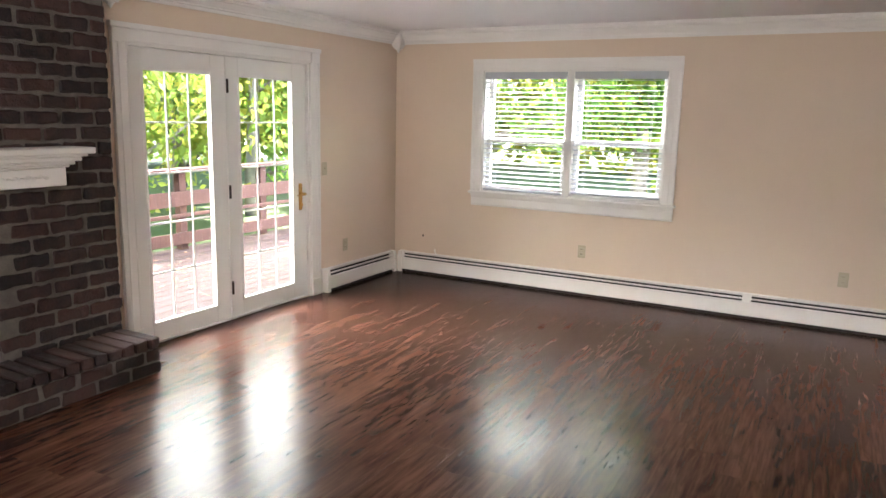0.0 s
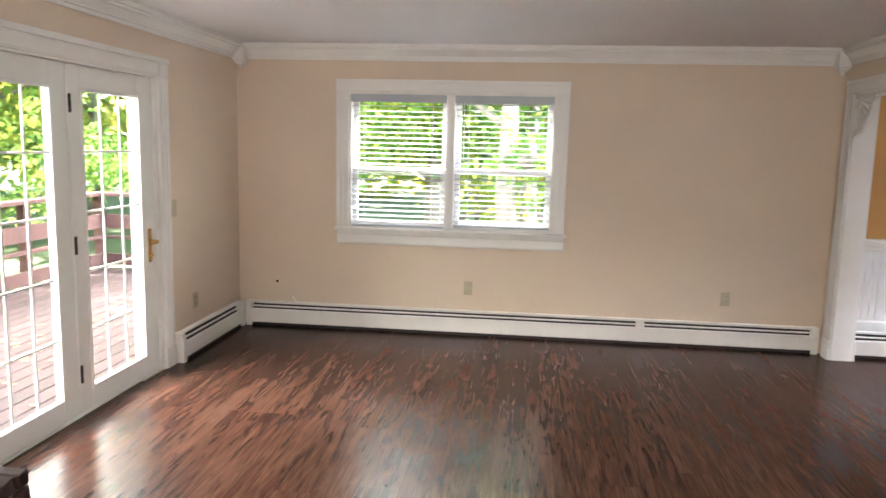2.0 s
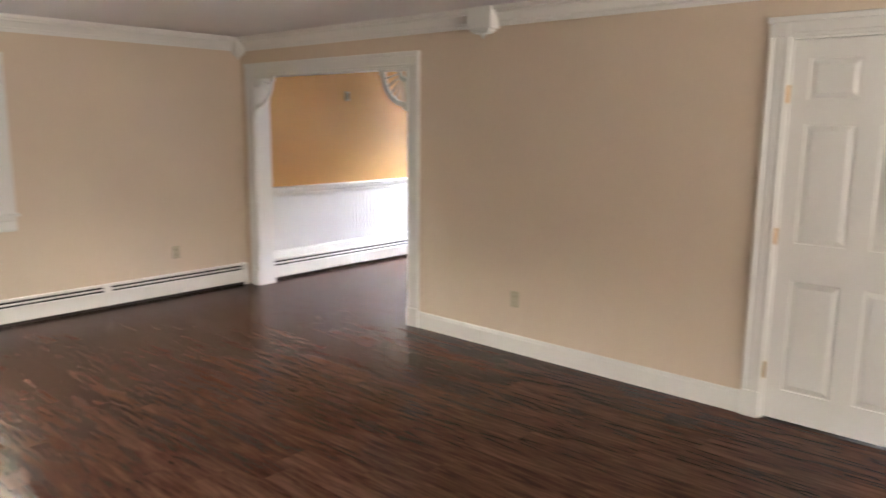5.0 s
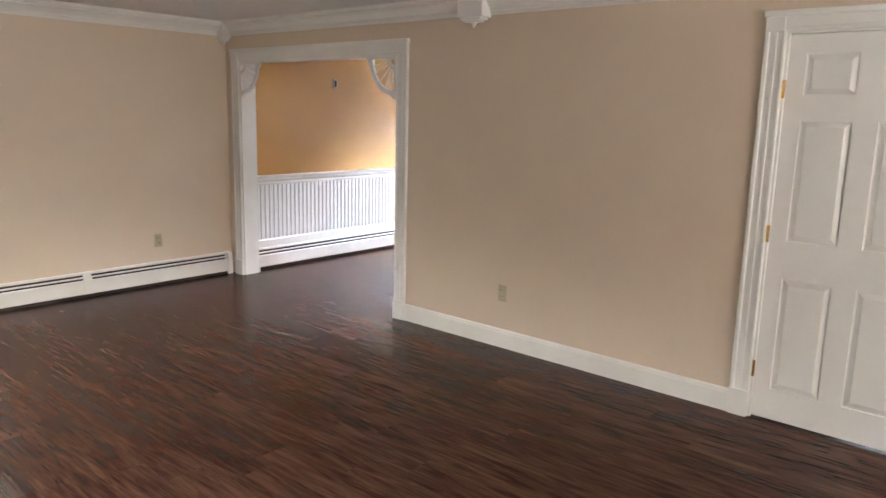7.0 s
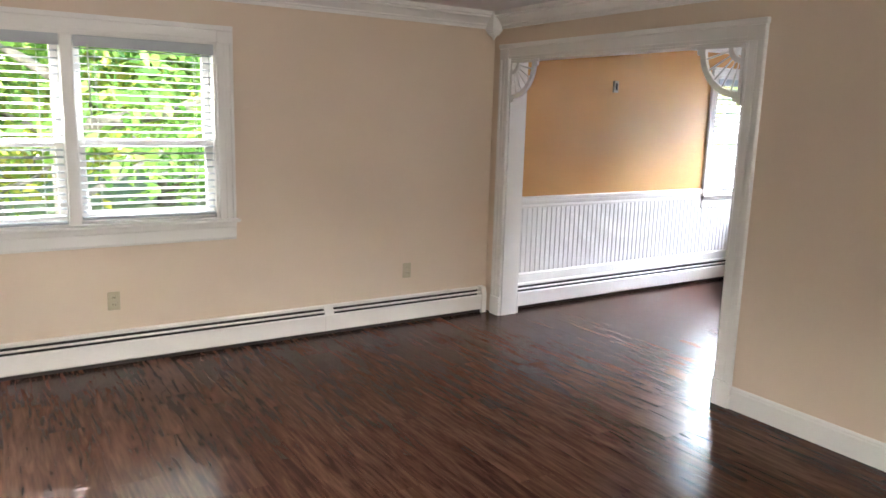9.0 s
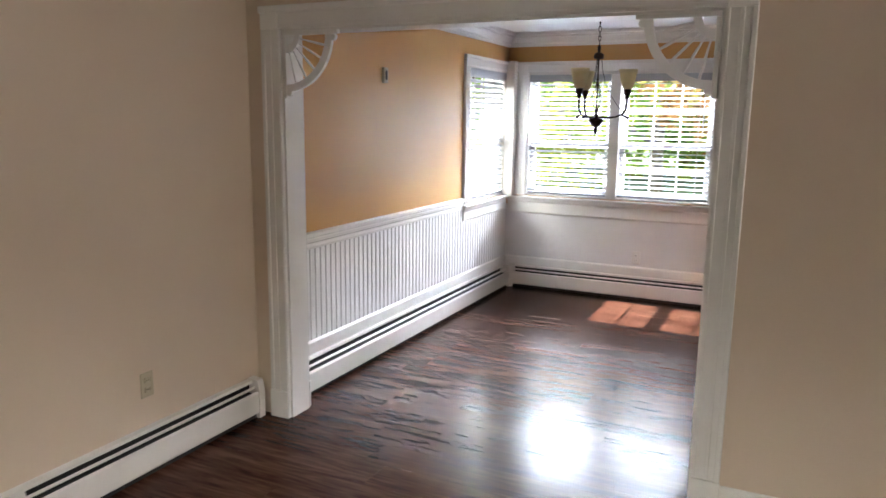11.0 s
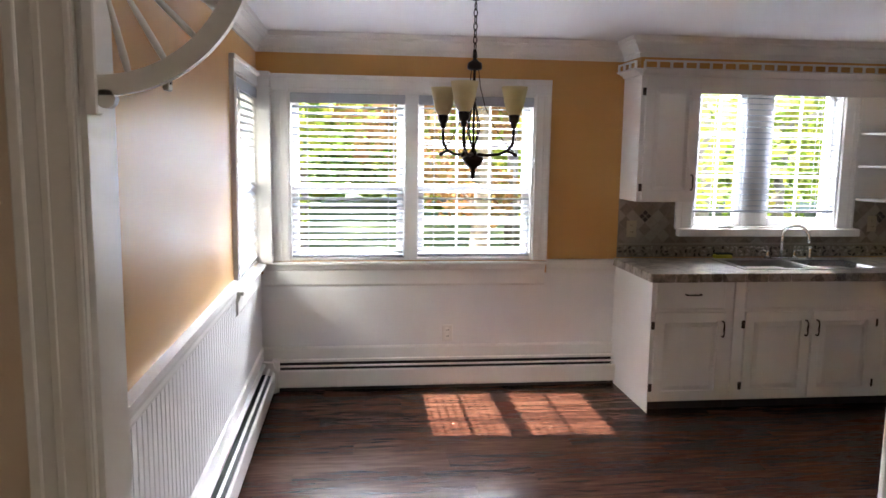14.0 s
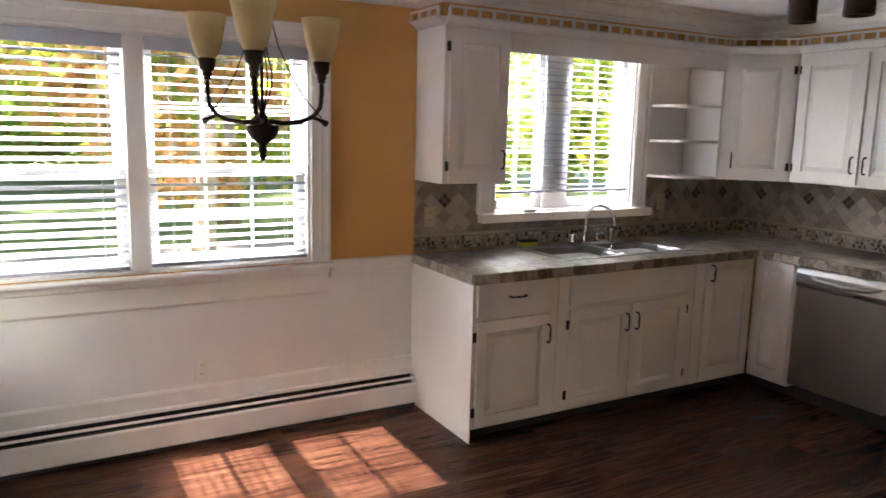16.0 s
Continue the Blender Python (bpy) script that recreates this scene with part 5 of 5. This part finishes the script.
def tree(x, y, height, spread, leaves, material, seed, label, fork=False, size=0.09, low=0.3, z0=-0.6, trunk=0.16):
    r = random.Random(seed)
    t = thing("tree", (x, y, z0), label, "tree", "trees round the house")
    bm = bmesh.new()
    tips, lean = [], (r.uniform(-0.3, 0.3), r.uniform(-0.3, 0.3))
    def at(f):
        return Vector((x + lean[0] * f, y + lean[1] * f, z0 + height * 0.8 * f))
    stem = [at(k / 8) + Vector((r.uniform(-0.05, 0.05), r.uniform(-0.05, 0.05), 0)) for k in range(9)]
    tube(bm, stem, [trunk * (1.25 if k == 0 else 1 - 0.1 * k) for k in range(9)], 9)
    part("trunk", bm, M_BARK, t, smooth=True)
    n = 9
    for k in range(n):
        f = low + (0.95 - low) * k / n
        a = 2.4 * k + r.uniform(-0.4, 0.4)
        p = at(f)
        reach = spread * (0.55 + 0.45 * math.sin(math.pi * min(1, (f - low) / (1 - low) + 0.15)))
        q = p + Vector((math.cos(a) * reach, math.sin(a) * reach, reach * r.uniform(0.35, 0.8)))
        m = (p + q) / 2 + Vector((r.uniform(-0.2, 0.2), r.uniform(-0.2, 0.2), -0.15))
        bm = bmesh.new()
        rr = trunk * (0.62 if fork and k == 0 else 0.38)
        tube(bm, [p, m, q], [rr, rr * 0.65, rr * 0.2], 6)
        part("limb", bm, M_BARK, t, smooth=True)
        tips += [q, m, (q + p) / 2 + Vector((r.uniform(-1, 1), r.uniform(-1, 1), r.uniform(-0.3, 0.6))) * spread * 0.3, q + Vector((r.uniform(-1, 1), r.uniform(-1, 1), r.uniform(-0.6, 0.4))) * spread * 0.35]
    tips.append(at(1.0) + Vector((0, 0, 0.3)))
    leaf_mesh("crown", [tuple(p) for p in tips], [spread * r.uniform(0.22, 0.42) for _ in tips], leaves, size, material, seed, t)
    return t


# north side, seen through the living room window
G1, G2, G3 = "broad tree with fresh green leaves behind the house", "tree with yellow-green leaves at the lawn's edge", "tree with reddish autumn leaves beside the drive"
tree(-1.55, 11.2, 8.5, 3.0, 6000, M_LEAF, 11, "pale forked tree with fresh green leaves near the window", True, 0.10, 0.28, trunk=0.17)
tree(-2.9, 14.0, 9.5, 2.6, 5500, M_LEAFY, 12, G1, low=0.1)
tree(-1.2, 13.4, 9.5, 2.7, 5500, M_LEAF, 13, G1, low=0.12)
tree(-2.2, 16.8, 12.0, 3.6, 6000, M_LEAFY, 14, G1, low=0.08, size=0.13)
tree(-11.8, 18.0, 12.0, 4.2, 9000, M_LEAFY, 15, G2, low=0.08, size=0.13)
tree(1.2, 19.5, 8.5, 3.6, 9000, M_LEAF, 16, G1, low=0.05, size=0.14)
# dense tree added north of the deck to block the sun from its boards
tree(-5.4, 12.6, 10.0, 3.3, 15000, M_LEAF, 17, G1, low=0.22, size=0.08)
# west side, beyond the deck
tree(-10.2, 8.2, 8.5, 3.2, 18000, M_LEAFY, 21, G2, low=0.12, size=0.055)
tree(-10.6, 12.4, 8.0, 3.0, 18000, M_LEAF, 22, G1, low=0.12, size=0.055)
tree(-12.6, 6.0, 10.0, 3.8, 9000, M_LEAF, 23, G1, low=0.08, size=0.12)
tree(-13.5, 13.0, 12.0, 4.3, 9000, M_LEAFY, 24, G2, low=0.06, size=0.13)
tree(-10.5, 2.5, 9.0, 3.4, 6000, M_LEAF, 25, G1, low=0.1, size=0.12)
# east side, beyond the dining room and the sink
tree(9.2, 8.6, 8.0, 2.9, 9000, M_LEAFY, 31, G2, low=0.15)
tree(10.2, 4.5, 7.5, 2.0, 6500, M_LEAFR, 32, G3, low=0.22)
tree(9.6, 1.4, 9.0, 3.2, 8000, M_LEAFY, 33, G2, low=0.12)
tree(16.5, 7.5, 11.0, 4.0, 7000, M_LEAF, 34, G1, low=0.08, size=0.14)
tree(17.0, 2.5, 11.0, 4.0, 7000, M_LEAFY, 35, G2, low=0.08, size=0.14)
tree(16.5, -4.0, 12.0, 4.4, 7000, M_LEAFY, 36, G2, low=0.06, size=0.14)
tree(15.5, 13.5, 12.0, 4.4, 7000, M_LEAF, 37, G1, low=0.06, size=0.14)

# far woods in a ring, past counting
wr = np.random.default_rng(77)
cs, rs = [], []
for k in range(170):
    a = 2 * math.pi * k / 170
    d = 26 + 8 * wr.random()
    for h in (1.0, 4.0, 7.0, 10.0 + 3 * wr.random()):
        cs.append((d * math.cos(a), 5 + d * math.sin(a), h + wr.random()))
        rs.append(2.0 + 1.2 * wr.random())
# the lighter leaf colour makes the shaded side of the woods look sunlit
woods = leaf_mesh("far_woods", cs, rs, 110000, 0.40, M_LEAFY, 78, None)
tagged(woods, "dense green woods round the garden", "woods", kind="stuff")
litter = leaf_mesh("fallen_leaves", [(-5.2, 6.0, -0.035)] * 3 + [(-4.6, 7.4, -0.035), (-5.8, 5.0, -0.035)], [1.6] * 5, 320, 0.035, M_LEAFLIT, 80, None)
for v in litter.data.vertices:
    v.co.z = -0.04 + abs(v.co.z + 0.035) * 0.008
tagged(litter, "scattered brown fallen leaves on the deck", "leaves", kind="stuff")
# tall shrub by the dining side window
shrub = thing("shrub", (4.1, 8.3, -0.6), "tall dense green shrub outside the dining window", "shrub")
bm = bmesh.new()
for k in range(5):
    tube(bm, [(4.1 + 0.15 * (k - 2), 8.3, -0.6), (4.1 + 0.35 * (k - 2), 8.3 + 0.1 * (k % 2), 1.3)], [0.03, 0.012], 5)
part("stems", bm, M_BARK, shrub)
leaf_mesh("foliage", [(3.3 + 0.4 * i, 8.3 + 0.15 * (i % 2), 0.0 + 0.5 * j) for i in range(5) for j in range(4)], [0.42] * 20, 11500, 0.06, M_LEAF, 81, shrub)


# ---- small pieces last: planks, beadboard strips, bricks, tiles ----
floor = tagged(blocks("floor", [(-3.733, 4.70, -1.2, 7.063, -0.08, -0.006)], M_GAPFILL), "glossy dark reddish wood laminate floor in long planks", "floor", kind="structure")
PW, PL = 0.19, 1.22
plank_meshes = {}
def plank_mesh(w, l):
    key = (round(w, 3), round(l, 3))
    if key not in plank_meshes:
        bm = bmesh.new()
        w2, l2, b = w / 2 - 0.0002, l / 2 - 0.0002, 0.0004
        lo = [bm.verts.new((x, y, -0.006)) for x, y in ((-w2, -l2), (w2, -l2), (w2, l2), (-w2, l2))]
        md = [bm.verts.new((x, y, -0.00015)) for x, y in ((-w2, -l2), (w2, -l2), (w2, l2), (-w2, l2))]
        hi = [bm.verts.new((x, y, 0.0)) for x, y in ((-w2 + b, -l2 + b), (w2 - b, -l2 + b), (w2 - b, l2 - b), (-w2 + b, l2 - b))]
        for p, q in ((lo, md), (md, hi)):
            for k in range(4):
                bm.faces.new((p[k], p[(k + 1) % 4], q[(k + 1) % 4], q[k]))
        bm.faces.new(hi)
        me = bpy.data.meshes.new("plank")
        bm.to_mesh(me)
        bm.free()
        me.materials.append(M_FLOOR)
        plank_meshes[key] = me
    return plank_meshes[key]

def lay(x0, x1, y0, y1, seed):
    r = random.Random(seed)
    x = x0
    while x < x1 - 0.01:
        w = min(PW, x1 - x)
        y = y0 - 0.1 * r.randint(0, 11)
        while y < y1 - 0.01:
            a, b = max(y, y0), min(y + PL, y1)
            if b - a > 0.03:
                ob = link_mesh("plank", plank_mesh(w, b - a), floor)
                ob.matrix_basis = Matrix.Translation((x + w / 2, (a + b) / 2, 0))
            y += PL
        x += w
lay(-3.73, 1.08, -1.2, 7.06, 5)
lay(1.08, 1.23, 4.80, 6.85, 6)
lay(1.23, 4.68, 1.82, 7.03, 7)

def bead_strip_mesh(face, h):
    bm = bmesh.new()
    prof = [(-0.0262, 0.0), (-0.0262, 0.005), (-0.0235, 0.0085), (0.0175, 0.0085), (0.019, 0.006), (0.0225, 0.0088), (0.0255, 0.006), (0.0262, 0.0)]
    rows = [[bm.verts.new((u, face.way * o, z) if face.along == "x" else (face.way * o, u, z)) for u, o in prof] for z in (0, h)]
    for i in range(len(prof) - 1):
        bm.faces.new((rows[0][i], rows[0][i + 1], rows[1][i + 1], rows[1][i]))
    bm.faces.new(rows[1])
    bmesh.ops.recalc_face_normals(bm, faces=bm.faces)
    me = bpy.data.meshes.new("bead_strip")
    bm.to_mesh(me)
    bm.free()
    me.materials.append(M_BEAD)
    return me
def beadboard(face, u0, u1, z0, z1, parent):
    me = bead_strip_mesh(face, z1 - z0)
    n = int((u1 - u0) / 0.0525)
    for k in range(n):
        ob = link_mesh("bead_strip", me, parent)
        ob.matrix_basis = Matrix.Translation(face.at(u0 + (k + 0.5) * (u1 - u0) / n, 0.0005, z0))
beadboard(DNORTH, 1.262, 4.648, 0.0, 0.836, wain)
block("flat_panel", DEAST.dims(4.445, 6.898, 0.0005, 0.008, 0.0, 0.79), M_BEAD, wain, bevel=0)
pw = tagged(new("trim_partition"), "white beadboard on the partition wall", "wainscot", kind="structure")
beadboard(Face("x", 4.495, 1), 1.26, 1.835, 0.132, 2.25, pw)
block("end_post", (1.835, 1.86, 4.395, 4.51, 0.0, CEIL - 0.001), M_TRIM, pw)

def brick_mesh(l, d, h, seed):
    r = random.Random(seed)
    bm = bmesh.new()
    box(bm, -d / 2, d / 2, -l / 2, l / 2, -h / 2, h / 2)
    long = [e for e in bm.edges if abs(e.verts[0].co.y - e.verts[1].co.y) > 0.5 * l]
    if l > 0.08:
        bmesh.ops.subdivide_edges(bm, edges=long, cuts=3 if l > 0.15 else 1)
    sharp = [e for e in bm.edges if len(e.link_faces) == 2 and e.calc_face_angle() > 1.0]
    bmesh.ops.bevel(bm, geom=sharp, offset=0.008, segments=1, affect="EDGES")
    for v in bm.verts:
        v.co += Vector((r.uniform(-0.005, 0.003), r.uniform(-0.005, 0.005), r.uniform(-0.005, 0.004)))
    bmesh.ops.recalc_face_normals(bm, faces=bm.faces)
    me = bpy.data.meshes.new("brick")
    bm.to_mesh(me)
    bm.free()
    me.materials.append(M_BRICK)
    return me
full = [brick_mesh(0.205, 0.05, 0.071, s) for s in range(12)]
half = [brick_mesh(0.095, 0.05, 0.071, s) for s in range(20, 26)]
rng = random.Random(9)
def brick_at(me, x, y, z, turn=0.0):
    ob = link_mesh("brick", me, fp)
    ob.matrix_basis = Matrix.Translation((x + rng.uniform(-0.003, 0.004), y, z)) @ Matrix.Rotation(radians(turn + rng.uniform(-0.8, 0.8)), 4, "Z") @ Matrix.Rotation(radians(rng.uniform(-1.1, 1.1)), 4, "X") @ Matrix.Diagonal((1, rng.uniform(0.93, 1.02), rng.uniform(0.9, 1.06), 1))
def course(x, y_end, y_start, z, odd, skip=None):
    """Bricks from the end at y_end down to y_start."""
    y = y_end
    if odd:
        brick_at(rng.choice(half), x, y - 0.05, z)
        y -= 0.11
    while y - 0.205 > y_start:
        if not (skip and skip[0] < y - 0.1 < skip[1]):
            brick_at(rng.choice(full), x, y - 0.1025, z)
        y -= 0.22
for k in range(25):
    z = 0.045 + 0.0865 * k
    if z < 2.19:
        course(BX - 0.018, 3.70, 1.68, z, k % 2, (2.0, 2.97) if 0.2 < z < 0.93 else None)
for k in range(2):
    course(-3.315, 3.70, 1.68, 0.038 + 0.08 * k, k % 2)
    for j in range(2):
        brick_at(full[j], -3.42 - 0.21 * j + 0.03 * k, 3.672, 0.038 + 0.08 * k, 90)
row = [brick_mesh(0.075, 0.34, 0.062, s) for s in range(40, 44)]
y = 3.66
while y > 1.72:
    brick_at(rng.choice(row), -3.455, y, 0.191)
    y -= 0.0885

# backsplash: diagonal stone tiles with dark accents, and a pebble border
def tile_wall(name, face, u0, u1, z0, z1, holes, accents, label):
    bs = tagged(new(name), label, "backsplash", kind="structure")
    for h in ((u0, u1, z0, z1),):
        bm = wall_mesh(face.along, u0, u1, *sorted((face.plane + face.way * 0.001, face.plane + face.way * 0.006)), z0, z1, holes)
        part("grout", bm, M_GROUT, bs)
    s = 0.1 / math.sqrt(2)
    shared = {}
    def tile(cu, cz, half, material, o1):
        poly = [(cu - half, cz), (cu, cz - half), (cu + half, cz), (cu, cz + half)]
        for axis, lim, keep in ((0, u0 + 0.002, 1), (0, u1 - 0.002, -1), (1, z0 + 0.104, 1), (1, z1 - 0.002, -1)):
            out = []
            for a, b in zip(poly, poly[1:] + poly[:1]):
                ia, ib = keep * (a[axis] - lim) >= 0, keep * (b[axis] - lim) >= 0
                if ia:
                    out.append(a)
                if ia != ib:
                    f = (lim - a[axis]) / (b[axis] - a[axis])
                    out.append((a[0] + f * (b[0] - a[0]), a[1] + f * (b[1] - a[1])))
            poly = out
            if len(poly) < 3:
                return
        bm = bmesh.new()
        lo = [bm.verts.new(face.at(u, 0.004, z)) for u, z in poly]
        mu, mz = sum(p[0] for p in poly) / len(poly), sum(p[1] for p in poly) / len(poly)
        hi = [bm.verts.new(face.at(mu + (u - mu) * 0.95, o1, mz + (z - mz) * 0.95)) for u, z in poly]
        for k in range(len(poly)):
            bm.faces.new((lo[k], lo[(k + 1) % len(poly)], hi[(k + 1) % len(poly)], hi[k]))
        bm.faces.new(hi)
        bmesh.ops.remove_doubles(bm, verts=bm.verts, dist=1e-5)
        part("tile", bm, material, bs)
    pitch = 0.094
    nu, nz = int((u1 - u0) / pitch) + 3, int((z1 - z0) / pitch) + 3
    for i in range(-1, 2 * nu):
        for j in range(-1, 2 * nz):
            if (i + j) % 2:
                continue
            cu, cz = u0 + i * pitch / 2 * 1.0, z0 + 0.104 + j * pitch / 2
            if cu > u1 + pitch or cz > z1 + pitch:
                continue
            if any(h[0] - 0.02 < cu < h[1] + 0.02 and h[2] - 0.02 < cz < h[3] + 0.02 for h in holes):
                continue
            near = min((abs(cu - a) + abs(cz - b) for a, b in accents), default=9)
            if near < 0.02:
                for du, dz in ((-0.0235, 0), (0.0235, 0), (0, -0.0235), (0, 0.0235)):
                    tile(cu + du, cz + dz, 0.0205, M_TILED, 0.011)
            else:
                tile(cu, cz, pitch / 2 - 0.002, M_TILE, 0.0095)
    blocks("border_strip", [face.dims(u0, u1, 0.006, 0.013, z0 + 0.088, z0 + 0.102)], M_TILE, bs, bevel=0.003)
    r = random.Random(3)
    peb = []
    for k in range(3):
        bm = bmesh.new()
        bmesh.ops.create_icosphere(bm, subdivisions=1, radius=1.0, matrix=Matrix.Diagonal((0.014, 0.014, 0.009, 1)) @ Matrix.Rotation(k, 4, "Y"))
        me = bpy.data.meshes.new("pebble")
        bm.to_mesh(me)
        bm.free()
        me.materials.append(M_PEB)
        peb.append(me)
    n = 0
    for zz in (0.018, 0.042, 0.067):
        u = u0 + 0.02 + 0.012 * (zz > 0.03)
        while u < u1 - 0.015:
            ob = link_mesh("pebble", r.choice(peb), bs)
            ob.matrix_basis = Matrix.Translation(face.at(u, 0.008, z0 + zz + r.uniform(-0.003, 0.003))) @ Matrix.Rotation(r.uniform(0, 6), 4, "X" if face.along == "y" else "Y") @ Matrix.Diagonal((0.7 if face.along == "y" else 1.2, 0.7 if face.along == "x" else 1.2, 0.9, 1))
            u += r.uniform(0.028, 0.04)
            n += 1
def acc(u0, us, z):
    return [(u0 + round((u - u0) / 0.094) * 0.094 + (0.0), z) for u in us]
ZA = 0.897 + 0.104 + 0.094 * 2
tile_wall("backsplash_east", DEAST, 1.703, 4.435, 0.897, 1.309, [(2.62, 4.0, 1.05, 1.10), (2.685, 4.015, 1.10, 2.2)], acc(1.703, (1.92, 2.2, 2.48, 4.22), ZA), "diagonal tumbled stone tile backsplash with dark diamond accents")
tile_wall("backsplash_south", KSOUTH, 2.48, 4.636, 0.897, 1.309, [], acc(2.48, (4.44, 4.12, 3.75, 3.42, 3.1, 2.75), ZA), "diagonal tumbled stone tile backsplash with dark diamond accents")
wall_plate(DEAST, 4.34, 1.10, "outlet", M_PLATE, "ivory duplex outlet on the stone backsplash", "outlet", 0.011)
wall_plate(DEAST, 2.52, 1.14, "outlet", M_PLATE, "ivory duplex outlet on the stone backsplash", "outlet", 0.011)

# the dining room and kitchen stand on their own setting-out line, a little north-east of the living room's
OFFSET = Matrix.Translation((0.03, 0.125, 0))
DINING = {"wall_dining_north", "wall_dining_east", "wall_kitchen_south", "wall_stub", "soffit", "trim_crown_dining", "window_2", "window_3", "window_4",
          "trim_wainscot", "trim_partition", "backsplash_east", "backsplash_south"}
for ob in list(scene.collection.objects):
    if ob.parent is None and ob.type in {"EMPTY", "MESH"} and (ob.name in DINING or (ob.matrix_basis.translation.x > 1.3 and ob.name != "closet_back")):
        ob.matrix_basis = OFFSET @ ob.matrix_basis
